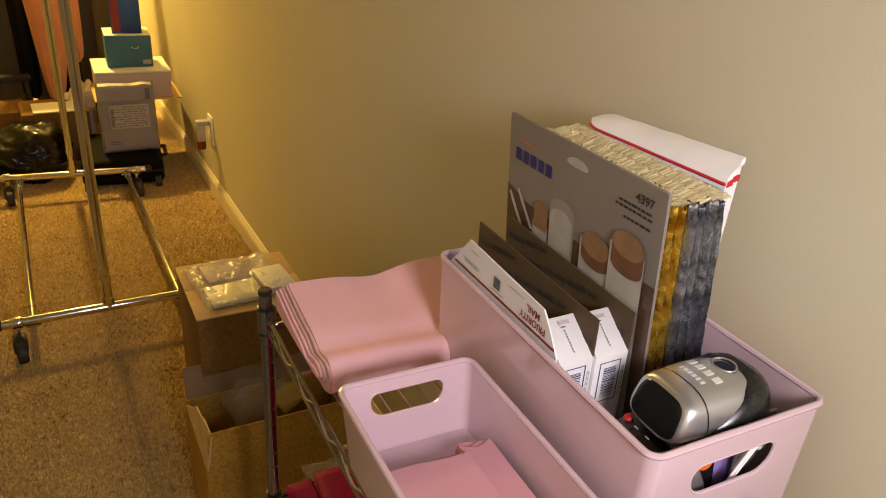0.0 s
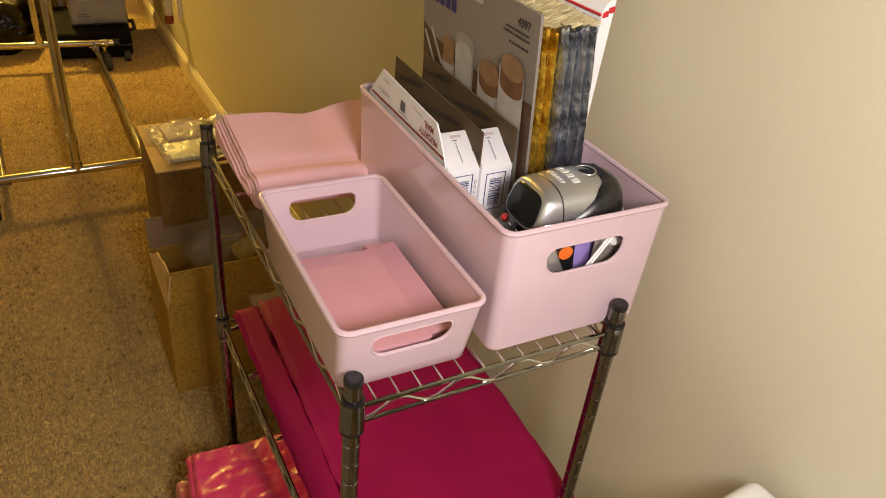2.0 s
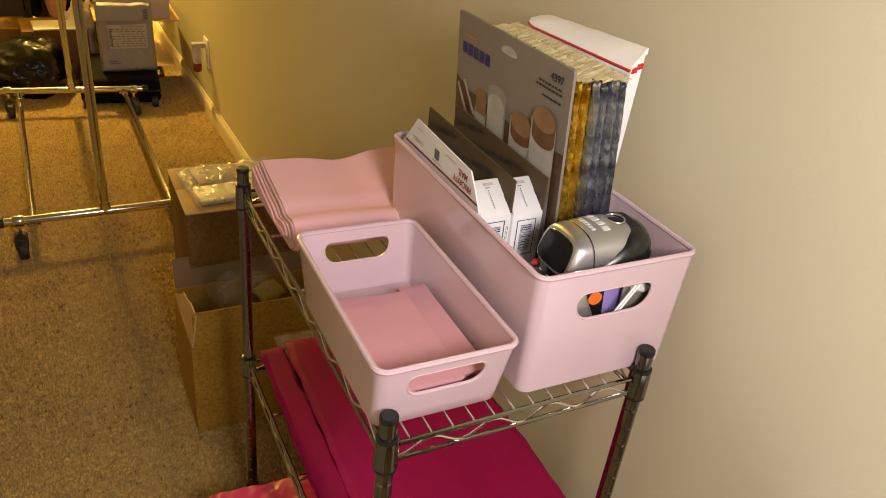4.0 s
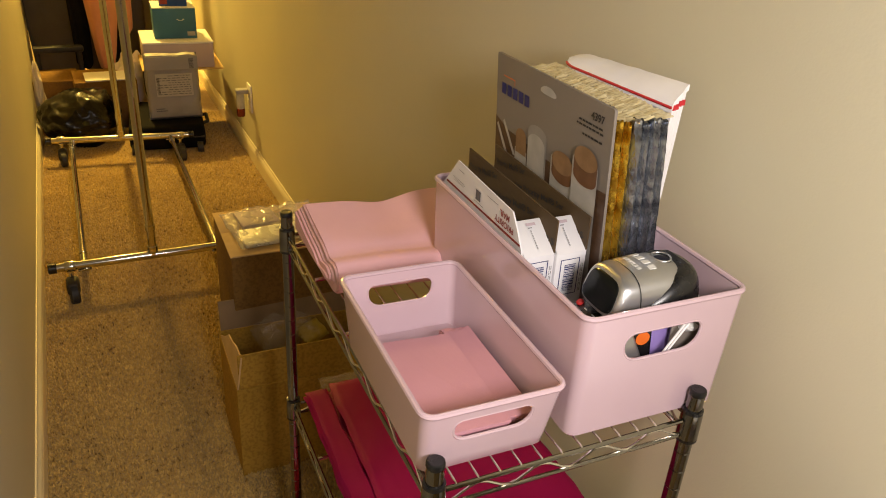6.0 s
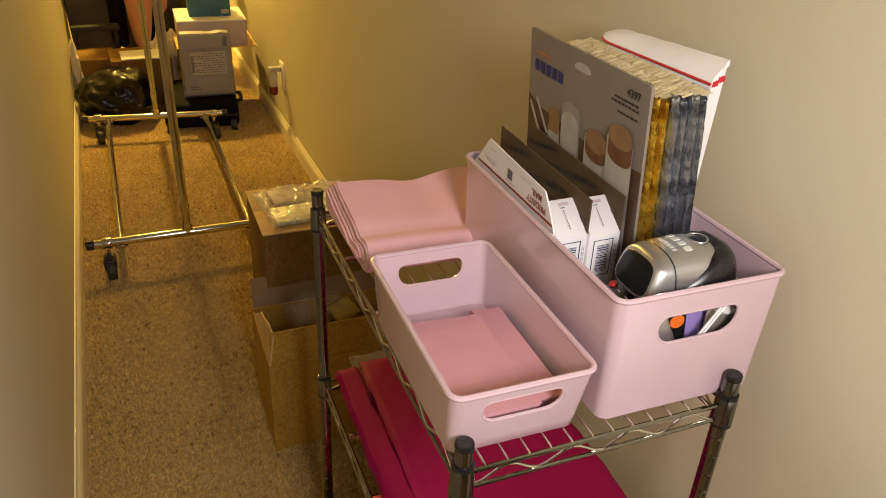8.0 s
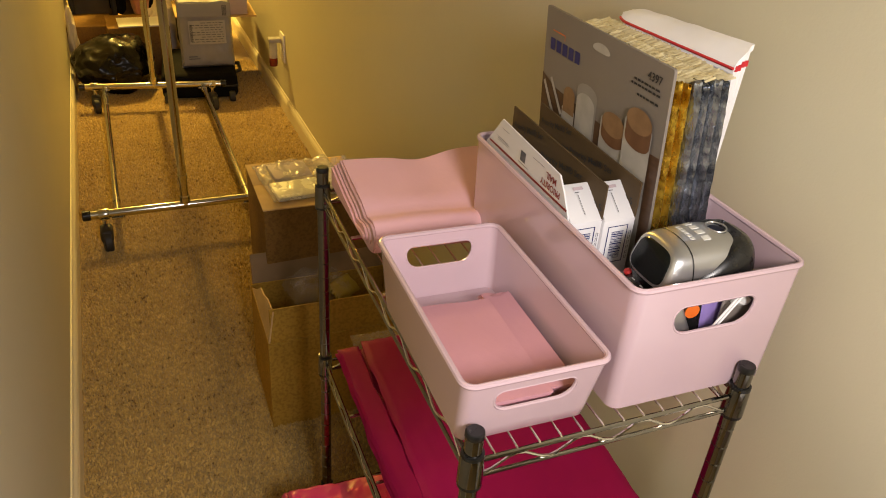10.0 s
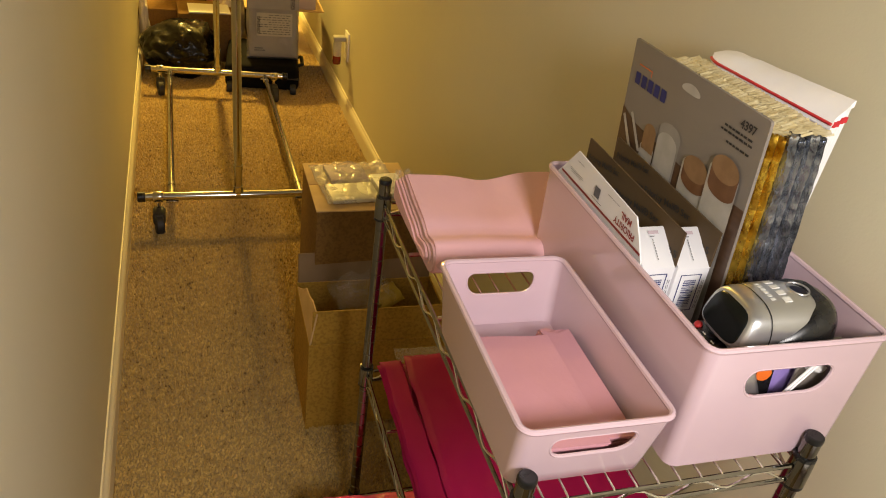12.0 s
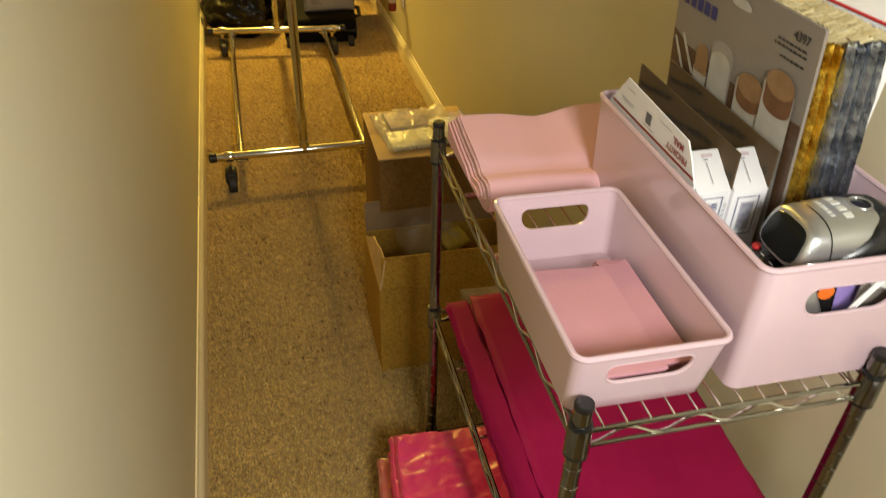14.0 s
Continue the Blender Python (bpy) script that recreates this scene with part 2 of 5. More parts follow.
M_OLIVECLOTH = shader("olive_grey_cloth", (0.13, 0.105, 0.065), 0.9, second=(0.10, 0.08, 0.05), scale=8, mix=0.7, bump=0.15, bump_scale=220)
M_WHITECLOTH = shader("crumpled_white_paper", (0.70, 0.62, 0.52), 0.8, second=(0.6, 0.5, 0.4), scale=15, mix=0.7, bump=0.4, bump_scale=50)
M_LIQUID = shader("red_liquid", (0.16, 0.012, 0.012), 0.08, second=(0.12, 0.01, 0.01), scale=30, coat=0.4)
M_CLEAR = shader("clear_plastic", (0.50, 0.48, 0.44), 0.1, alpha=0.6, second=(0.75, 0.72, 0.66), scale=30, coat=0.4)
M_YELLOWPACK = shader("yellow_pack", (0.45, 0.32, 0.03), 0.4, second=(0.30, 0.20, 0.02), scale=25)


# ---- building helpers ----
def part(name, bm, material, parent, label="", smooth=True):
    me = bpy.data.meshes.new(name)
    bmesh.ops.recalc_face_normals(bm, faces=bm.faces)
    bm.to_mesh(me)
    bm.free()
    me.materials.append(material)
    if smooth:
        me.shade_smooth()
        me.set_sharp_from_angle(angle=radians(38))
    ob = new(name, me)
    ob.parent = parent
    if label:
        tagged(ob, label)
    return ob


def thing(name, label, category, at=(0, 0, 0), yaw=0.0, group="", tilt=(0, 0)):
    ob = new(name)
    ob.empty_display_size = 0.05
    ob.matrix_basis = pose(*at, tilt[0], tilt[1], yaw)
    return tagged(ob, label, category, group)


def setting(name, bm, material, label, category):
    ob = part(name, bm, material, None, smooth=False)
    return tagged(ob, label, category, kind="structure")


def box(bm, lo, hi, bevel=0.0, seg=2, m=None):
    r = bmesh.ops.create_cube(bm, size=1)
    vs = r["verts"]
    c = [(a + b) / 2 for a, b in zip(lo, hi)]
    s = [abs(b - a) for a, b in zip(lo, hi)]
    for v in vs:
        v.co = Vector((c[i] + v.co[i] * s[i] for i in range(3)))
    if bevel:
        es = list({e for v in vs for e in v.link_edges})
        out = bmesh.ops.bevel(bm, geom=es, offset=bevel, segments=seg, profile=0.5, affect="EDGES")
        vs = list({v for f in out["faces"] for v in f.verts} | {v for v in vs if v.is_valid})
    if m is not None:
        bmesh.ops.transform(bm, matrix=m, verts=vs)
    return bm


def boxed(lo, hi, bevel=0.0, seg=2, m=None):
    return box(bmesh.new(), lo, hi, bevel, seg, m)


def tube(bm, pts, r, seg=8, closed=False, cap=True):
    """A round bar along a line of points."""
    pts = [Vector(p) for p in pts]
    n = len(pts)
    rings = []
    up = None
    for i, p in enumerate(pts):
        a = pts[(i - 1) % n] if (closed or i) else p
        b = pts[(i + 1) % n] if (closed or i < n - 1) else p
        d = (b - a).normalized()
        if up is None:
            up = Vector((0, 0, 1)) if abs(d.z) < 0.9 else Vector((1, 0, 0))
        side = d.cross(up).normalized()
        up = side.cross(d).normalized()
        rr = r[i] if isinstance(r, (list, tuple)) else r
        rings.append([bm.verts.new(p + rr * (math.cos(2 * math.pi * k / seg) * side + math.sin(2 * math.pi * k / seg) * up)) for k in range(seg)])
    for i in range(n if closed else n - 1):
        a, b = rings[i], rings[(i + 1) % n]
        for k in range(seg):
            bm.faces.new((a[k], a[(k + 1) % seg], b[(k + 1) % seg], b[k]))
    if cap and not closed:
        bm.faces.new(rings[0])
        bm.faces.new(rings[-1])
    return bm


def lathe(bm, profile, seg=20, at=(0, 0, 0)):
    """Turns (radius, height) pairs round an upright axis."""
    rings = []
    for r, z in profile:
        rings.append([bm.verts.new((at[0] + r * math.cos(2 * math.pi * k / seg), at[1] + r * math.sin(2 * math.pi * k / seg), at[2] + z)) for k in range(seg)])
    for a, b in zip(rings, rings[1:]):
        for k in range(seg):
            bm.faces.new((a[k], a[(k + 1) % seg], b[(k + 1) % seg], b[k]))
    bm.faces.new(rings[0])
    bm.faces.new(rings[-1])
    return bm


def rounded(w, l, r, n=5):
    """A rounded rectangle about the origin, as (x, y) pairs."""
    out = []
    for cx, cy, a0 in ((w / 2 - r, l / 2 - r, 0), (-w / 2 + r, l / 2 - r, 90), (-w / 2 + r, -l / 2 + r, 180), (w / 2 - r, -l / 2 + r, 270)):
        for k in range(n + 1):
            a = radians(a0 + 90 * k / n)
            out.append((cx + r * math.cos(a), cy + r * math.sin(a)))
    return out


def loft(bm, loops, close_first=True, close_last=True):
    rings = [[bm.verts.new(p) for p in loop] for loop in loops]
    n = len(rings[0])
    for a, b in zip(rings, rings[1:]):
        for k in range(n):
            bm.faces.new((a[k], a[(k + 1) % n], b[(k + 1) % n], b[k]))
    if close_first:
        bm.faces.new(rings[0])
    if close_last:
        bm.faces.new(rings[-1])
    return bm


def slab(lx, ly, h, f, nx=24, ny=24, edge=0.006):
    """A soft sheet or cushion lying on z = 0: f(u, v) gives its height over h."""
    bm = bmesh.new()
    top, bot = [], []
    for j in range(ny + 1):
        rt, rb = [], []
        for i in range(nx + 1):
            u, v = i / nx, j / ny
            x, y = (u - 0.5) * lx, (v - 0.5) * ly
            e = min(u * lx, (1 - u) * lx, v * ly, (1 - v) * ly)
            k = min(1.0, e / edge)
            k = math.sqrt(max(0, 1 - (1 - k) ** 2))
            lift = f(u, v)
            wob = 0.004 * noise.noise((x * 23, y * 23, 3.1))
            rt.append(bm.verts.new((x + wob, y + wob, h * 0.5 + h * 0.5 * k + lift)))
            rb.append(bm.verts.new((x + wob, y + wob, h * 0.5 - h * 0.5 * k + lift * 0.25)))
        top.append(rt)
        bot.append(rb)
    for j in range(ny):
        for i in range(nx):
            bm.faces.new((top[j][i], top[j][i + 1], top[j + 1][i + 1], top[j + 1][i]))
            bm.faces.new((bot[j][i], bot[j + 1][i], bot[j + 1][i + 1], bot[j][i + 1]))
    bmesh.ops.remove_doubles(bm, verts=bm.verts, dist=1e-5)
    return bm


def plates(rects, m=None):
    """Flat printed bars: (x0, z0, x1, z1) on the plane y = 0, facing -y, joined into one print."""
    bm = bmesh.new()
    for x0, z0, x1, z1 in rects:
        bm.faces.new([bm.verts.new(p) for p in ((x0, 0, z0), (x1, 0, z0), (x1, 0, z1), (x0, 0, z1))])
    if m is not None:
        bmesh.ops.transform(bm, matrix=m, verts=bm.verts)
    return bm


def outline(pts, m=None):
    bm = bmesh.new()
    bm.faces.new([bm.verts.new((x, 0, z)) for x, z in pts])
    if m is not None:
        bmesh.ops.transform(bm, matrix=m, verts=bm.verts)
    return bm


def lettering(name, text, size, material, parent, m):
    """Words with the built-in font, on the plane that m turns x-y into."""
    cu = bpy.data.curves.new(name, "FONT")
    cu.body, cu.size, cu.align_x, cu.align_y, cu.offset = text, size, "CENTER", "CENTER", size * 0.022
    tmp = bpy.data.objects.new(name, cu)
    scene.collection.objects.link(tmp)
    me = bpy.data.meshes.new_from_object(tmp.evaluated_get(bpy.context.evaluated_depsgraph_get()))
    bpy.data.objects.remove(tmp)
    me.transform(m)
    me.materials.clear()
    me.materials.append(material)
    ob = new(name, me)
    ob.parent = parent
    return ob


def cut(ob, cutter_bm):
    """Takes the cutter's volume out of ob's mesh."""
    me = bpy.data.meshes.new("cutter")
    cutter_bm.to_mesh(me)
    cutter_bm.free()
    c = new("cutter", me)
    md = ob.modifiers.new("cut", "BOOLEAN")
    md.operation, md.solver, md.object = "DIFFERENCE", "EXACT", c
    parent, ob.parent = ob.parent, None
    dg = bpy.context.evaluated_depsgraph_get()
    dg.update()
    done = bpy.data.meshes.new_from_object(ob.evaluated_get(dg))
    ob.modifiers.clear()
    ob.data = done
    ob.parent = parent
    bpy.data.objects.remove(c)
    done.shade_smooth()
    done.set_sharp_from_angle(angle=radians(38))


# ---- setting ----
XL, XR, Y0, Y1, TOP = -0.417, 0.396, -2.6, 4.9, 2.30
XW, YC = -2.5, -1.3  # the room behind the camera, and the corner where the passage begins
setting("floor", boxed((XW - 0.1, Y0 - 0.1, -0.05), (XR + 0.1, Y1 + 0.1, 0)), M_CARPET, "speckled beige cut-pile carpet of a narrow passage", "floor")
setting("ceiling", boxed((XW - 0.1, Y0 - 0.1, TOP), (XR + 0.1, Y1 + 0.1, TOP + 0.08)), M_CEIL, "plain off-white painted ceiling", "ceiling")
setting("wall_west", boxed((XL - 0.1, YC, 0), (XL, Y1, TOP)), M_WALL, "smooth beige painted passage wall", "wall")
setting("wall_room_north", boxed((XW, YC, 0), (XL - 0.1, YC + 0.1, TOP)), M_WALL, "plain beige wall of the room behind", "wall")
setting("wall_room_west", boxed((XW - 0.1, Y0, 0), (XW, YC + 0.1, TOP)), M_WALL, "plain beige wall of the room behind", "wall")
setting("wall_east", boxed((XR, Y0, 0), (XR + 0.1, Y1, TOP)), M_WALL, "smooth beige painted wall behind the wire shelf", "wall")
setting("wall_north", boxed((XL - 0.1, Y1, 0), (XR + 0.1, Y1 + 0.1, TOP)), M_WALL, "plain beige wall closing the passage", "wall")
setting("wall_south", boxed((XW - 0.1, Y0 - 0.1, 0), (XR + 0.1, Y0, TOP)), M_WALL, "plain beige wall behind the viewer", "wall")


def baseboard(name, x, side, y_from):
    """A moulded skirting board; side is +1 when it faces +x."""
    prof = [(0, 0), (0.012, 0), (0.012, 0.052), (0.0105, 0.056), (0.0105, 0.060), (0.0085, 0.064), (0.005, 0.069), (0.003, 0.075), (0, 0.075)]
    bm = bmesh.new()
    loops = [[(x + side * a, y, z) for a, z in prof] for y in (y_from, Y1)]
    loft(bm, loops)
    return setting(name, bm, M_TRIM, "cream painted moulded baseboard", "baseboard")


baseboard("baseboard_west", XL, 1, YC)
baseboard("baseboard_east", XR, -1, Y0)


def carpet_pile():
    """Leaning four-sided tufts over the stretch of floor that shows."""
    rnd = np.random.RandomState(5)
    step = 0.0050
    gx, gy = np.meshgrid(np.arange(XL + 0.016, XR - 0.016, step), np.arange(0.25, 3.3, step))
    n = gx.size
    x = gx.ravel() + rnd.uniform(-1, 1, n) * step * 0.55
    y = gy.ravel() + rnd.uniform(-1, 1, n) * step * 0.55
    h = rnd.uniform(0.004, 0.0125, n)
    w = rnd.uniform(0.0020, 0.0036, n)
    lx, ly = rnd.normal(0, 0.0040, n), rnd.normal(-0.001, 0.0038, n)
    a = rnd.uniform(0, math.pi, n)
    verts = np.empty((n, 5, 3))
    for k in range(4):
        t = a + k * math.pi / 2
        verts[:, k, 0], verts[:, k, 1], verts[:, k, 2] = x + w * np.cos(t) + lx * 0.4, y + w * np.sin(t) + ly * 0.4, -0.001 + 0.004 * (k % 2)
    verts[:, 4, 0], verts[:, 4, 1], verts[:, 4, 2] = x + lx, y + ly, h
    base = np.arange(n)[:, None] * 5
    faces = np.concatenate([base + np.array(q) for q in ((0, 1, 4), (1, 2, 4), (2, 3, 4), (3, 0, 4))])
    me = bpy.data.meshes.new("carpet_tufts")
    me.from_pydata(verts.reshape(-1, 3).tolist(), [], faces.tolist())
    me.materials.append(M_TUFT)
    me.shade_smooth()
    ob = new("carpet_tufts", me)
    return tagged(ob, "dense beige and brown carpet tufts", "carpet pile", kind="stuff")


carpet_pile()

# ---- wire shelf ----
CW, CL, YAW = 0.293, 0.535, -1.1
POST_TOP, TIERS = 0.720, (0.682, 0.370, 0.072)


def wire_shelf():
    e = thing("wire_shelf_rack", "three-tier chrome wire shelf rack against the beige wall", "shelf rack", (0.003, 0, 0), YAW)
    # one post mesh with a groove every inch
    prof = [(0.0070, 0.012)]
    z = 0.030
    while z < POST_TOP - 0.03:
        prof += [(0.0085, z - 0.011), (0.0085, z - 0.0012), (0.0077, z - 0.0006), (0.0077, z + 0.0006), (0.0085, z + 0.0012)]
        z += 0.0254
    prof += [(0.0085, POST_TOP - 0.0065)]
    corners = ((0, 0), (CW, 0), (0, CL), (CW, CL))
    first = None
    for x, y in corners:
        if first is None:
            first = part("post", lathe(bmesh.new(), prof), M_CHROME_DARKENED, e, "grooved chrome post")
            capm = part("post_cap", lathe(bmesh.new(), [(0.0086, 0), (0.0089, 0.0006), (0.0089, 0.0045), (0.0084, 0.0062), (0.0075, 0.0068), (0.0068, 0.0068), (0.001, 0.0068)], at=(0, 0, POST_TOP - 0.0068)), M_BLACK, e, "black plastic end cap")
            foot = part("foot", lathe(bmesh.new(), [(0.014, 0), (0.015, 0.003), (0.013, 0.008), (0.006, 0.009), (0.006, 0.014)]), M_BLACK, e, "black levelling foot")
            trio = (first, capm, foot)
        else:
            for o in trio:
                c = new(o.name.split(".")[0], o.data)
                c.parent = e
                if "label" in o:
                    c["label"] = o["label"]
                c.location = (x, y, 0)
    for z in TIERS:
        for x, y in corners:
            bm = lathe(bmesh.new(), [(0.0088, -0.0225), (0.0117, -0.0225), (0.0115, -0.008), (0.0111, 0.006), (0.0107, 0.010), (0.0088, 0.010)], at=(x, y, z))
            part("collar", bm, M_CHROME_DARKENED, e)
            bm = lathe(bmesh.new(), [(0.0087, 0.0085), (0.0109, 0.0095), (0.0107, 0.0130), (0.0087, 0.0135)], at=(x, y, z))
            part("sleeve_ring", bm, M_BLACK, e, "black plastic sleeve ring")
            bm = lathe(bmesh.new(), [(0.0087, -0.0260), (0.0116, -0.0260), (0.0117, -0.0223), (0.0087, -0.0223)], at=(x, y, z))
            part("sleeve_ring", bm, M_BLACK, e, "black plastic sleeve ring")
        for (x0, y0), (x1, y1) in (((0, 0), (CW, 0)), ((0, CL), (CW, CL)), ((0, 0), (0, CL)), ((CW, 0), (CW, CL))):
            d = Vector((x1 - x0, y1 - y0, 0)).normalized()
            a, b = Vector((x0, y0, z)) + d * 0.012, Vector((x1, y1, z)) - d * 0.012
            part("frame_bar", tube(bmesh.new(), [a, b], 0.0026, 8), M_CHROME_MID, e)
            lo = Vector((0, 0, -0.0195))
            part("frame_bar", tube(bmesh.new(), [a + lo, b + lo], 0.0023, 8), M_CHROME_MID, e)
            n = max(3, round((b - a).length / 0.072))
            pts = []
            for k in range(n * 8 + 1):
                s = k / 8
                tri = abs((s % 1) * 2 - 1)
                tri = 0.5 - 0.5 * math.cos(math.pi * tri)
                pts.append(a + (b - a) * (k / (n * 8)) + Vector((0, 0, -0.0028 - 0.0140 * tri)))
            part("truss_wire", tube(bmesh.new(), pts, 0.0015, 6), M_WIRE_LIT, e)
        mesh = None
        for k in range(1, 13):
            x = CW * k / 13
            if mesh is None:
                w = part("deck_wire", tube(bmesh.new(), [(0, -0.0005, 0.0012), (0, 0.002, 0.0030), (0, CL - 0.002, 0.0030), (0, CL + 0.0005, 0.0012)], 0.0011, 6), M_WIRE_LIT, e)
                mesh = w.data
            else:
                w = new("deck_wire", mesh)
                w.parent = e
            w.location = (x, 0, z)
        for y in (0.13, 0.266, 0.40):
            part("cross_bar", tube(bmesh.new(), [(0.004, y, z - 0.0018), (CW - 0.004, y, z - 0.0018)], 0.0026, 6), M_WIRE_LIT, e)
    return e


wire_shelf()
DECK = TIERS[0] + 0.005


# ---- plastic bins ----
def plastic_bin(name, label, at, yaw, w, l, h, taper, taper_y, hole_w, hole_h, hole_top, material):
    """An open bin with a rolled rim and a hand hole in both short walls; w and l are taken at the rim."""
    e = thing(name, label, "storage bin", at, yaw)
    th, r = 0.0026, 0.0115
    bm = bmesh.new()
    steps = 6
    loops = []
    for k in range(steps + 1):
        s = k / steps
        g, gy = taper * (1 - s), taper_y * (1 - s)
        z = 0.003 + (h - 0.003) * s
        loops.append([(x, y, z) for x, y in rounded(w - 2 * g, l - 2 * gy, r)])
    foot = [(x, y, 0) for x, y in rounded(w - 2 * taper - 0.006, l - 2 * taper_y - 0.006, r - 0.003)]
    inner = []
    for k in range(steps, -1, -1):
        s = k / steps
        g, gy = taper * (1 - s) + th, taper_y * (1 - s) + th
        z = 0.0035 + (h - 0.0035) * s
        inner.append([(x, y, z) for x, y in rounded(w - 2 * g, l - 2 * gy, r - th)])
    loft(bm, [foot] + loops + inner)
    body = part("body", bm, material, e)
    zc = h - hole_top - hole_h / 2

    def hole(scale_up, n=6):
        rt, rb = 0.35 * hole_h, 0.62 * hole_h
        ww, hh = hole_w / 2 + scale_up, hole_h / 2 + scale_up
        pts = []
        for cx, cz, rr, a0 in ((ww - rt, hh - rt, rt, 0), (-ww + rt, hh - rt, rt, 90), (-ww + rb, -hh + rb, rb, 180), (ww - rb, -hh + rb, rb, 270)):
            for k in range(n + 1):
                a = radians(a0 + 90 * k / n)
                pts.append((cx + rr * math.cos(a), zc + cz + rr * math.sin(a)))
        return pts
    cutter = bmesh.new()
    loft(cutter, [[(x, y, z) for x, z in hole(0)] for y in (-l, l)])
    bmesh.ops.recalc_face_normals(cutter, faces=cutter.faces)
    cut(body, cutter)
    rim = bmesh.new()
    rp = rounded(w - 0.001, l - 0.001, r, 6)
    tube(rim, [(x, y, h - 0.0008) for x, y in rp], 0.0030, 8, closed=True)
    part("rim", rim, material, e)
    g = taper_y * (1 - zc / h)
    for s in (-1, 1):
        y = s * (l / 2 - g - th / 2)
        hr = bmesh.new()
        slope = taper_y / h
        tube(hr, [(x, y + s * slope * (z - zc), z) for x, z in hole(0.0008)], 0.0017, 6, closed=True)
        part("handle_rim", hr, material, e)
    return e


plastic_bin("small_pink_bin", "low pale pink plastic bin holding salmon paper bags", (0.0660, 0.1265, DECK), -2.0, 0.141, 0.250, 0.078, 0.005, 0.014, 0.078, 0.025, 0.014, M_PINK)
plastic_bin("tall_pink_bin", "tall pale pink plastic bin packed with mailing supplies", (0.2470, 0.1800, DECK), -1.9, 0.187, 0.354, 0.140, 0.003, 0.003, 0.090, 0.031, 0.026, M_PINK)


# ---- paper bags in the small bin ----
def paper_bag_stack(at, yaw, w, l, n, dz, seed, label, fan=1.0):
    e = thing("paper_bag_stack", label, "paper bags", at, yaw, group="paper bags in the small bin")
    rnd = random.Random(seed)
    for k in range(n):
        bm = bmesh.new()
        teeth = 26
        ox, oy, ya = rnd.uniform(-0.0015, 0.0015), rnd.uniform(-0.002, 0.002) * fan - 0.0020 * k / fan, radians(rnd.uniform(-0.8, 0.8) * fan)
        front = [(-w / 2, -l / 2), (w / 2, -l / 2)]
        back = [(w / 2 - w * j / teeth, l / 2 + (0.0012 if j % 2 else 0) + 0.002 * fan * math.sin(5 * j / teeth + 2.1 * k)) for j in range(teeth + 1)]
        z0 = k * dz
        pts = []
        for x, y in front + back:
            x, y = x * math.cos(ya) - y * math.sin(ya) + ox, x * math.sin(ya) + y * math.cos(ya) + oy
            pts.append((x, y))
        curl = lambda x, y: 0.0035 * max(0, y / l + 0.1) ** 2 * k / max(1, n) + 0.0008 * math.sin(x * 60 + k)
        loft(bm, [[(x, y, z0 + curl(x, y)) for x, y in pts], [(x, y, z0 + dz * 0.72 + curl(x, y)) for x, y in pts]])
        part("paper_bag", bm, M_SALMON, e, smooth=False)
    return e


paper_bag_stack((0.0500, 0.1140, DECK + 0.0042), -1.5, 0.080, 0.150, 12, 0.0031, 1, "stack of flat salmon pink paper bags with pinked tops")
paper_bag_stack((0.1060, 0.1135, DECK + 0.0042), -2.0, 0.033, 0.150, 11, 0.0029, 2, "second stack of flat salmon pink paper bags slightly fanned", 1.7)


# ---- folded tissue bundle ----
def tissue_bundle():
    e = thing("tissue_paper_bundle", "folded bundle of pale pink tissue paper on the wire shelf", "tissue paper", (0.0275, 0.388, DECK), -1.2)
    layers = 7
    for k in range(layers):
        bm = bmesh.new()
        nx, ns = 40, 30
        rows = []
        for i in range(nx + 1):
            u = i / nx
            x = -0.012 + 0.0017 * k + 0.0012 * math.sin(2.1 * k) + (0.262 - 0.0017 * k) * u
            row = []
            t0 = 0.0050 * k
            for j in range(ns + 1):
                v = j / ns
                # outline of one folded layer: bottom from the back, round the front nose, top to the back
                z_lo, z_hi = 0.002 + (layers - 1 - k) * 0.0030, 0.046 - (layers - 1 - k) * 0.0032
                yb = 0.116 - 0.003 * k
                yf = -0.068 + 0.0030 * (layers - 1 - k) + 0.004 * math.sin(6 * u + k) + 0.010 * (1 - u) ** 3
                if v < 0.4:
                    s = v / 0.4
                    y, z = yb + (yf + 0.018 - yb) * s, z_lo
                elif v < 0.6:
                    a = (v - 0.4) / 0.2 * math.pi
                    rr = (z_hi - z_lo) / 2
                    y, z = yf + 0.018 - 0.018 * math.sin(a), z_lo + rr - rr * math.cos(a)
                else:
                    s = (v - 0.6) / 0.4
                    y = yf + 0.018 + (yb - yf - 0.018) * s
                    z = z_hi + 0.018 * s ** 1.6 + s * (0.010 * max(0, u - 0.42) ** 1.2 - 0.010 * math.exp(-((u - 0.42) / 0.16) ** 2)) - 0.006 * math.exp(-((s - 0.16) / 0.10) ** 2)
                z += 0.0022 * noise.noise((x * 14, y * 14, k * 3.0)) * (1 if v > 0.5 else 0.2)
                row.append(bm.verts.new((x, y, z)))
            rows.append(row)
        for a, b in zip(rows, rows[1:]):
            for j in range(ns):
                bm.faces.new((a[j], a[j + 1], b[j + 1], b[j]))
        for r in (rows[0], rows[-1]):
            bm.faces.new(r)
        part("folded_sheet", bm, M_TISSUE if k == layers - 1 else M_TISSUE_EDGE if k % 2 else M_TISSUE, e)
    return e


tissue_bundle()
film = thing("clear_wrap", "crumpled clear plastic wrap behind the tissue bundle", "plastic wrap", (0.036, 0.524, DECK + 0.006), 0)
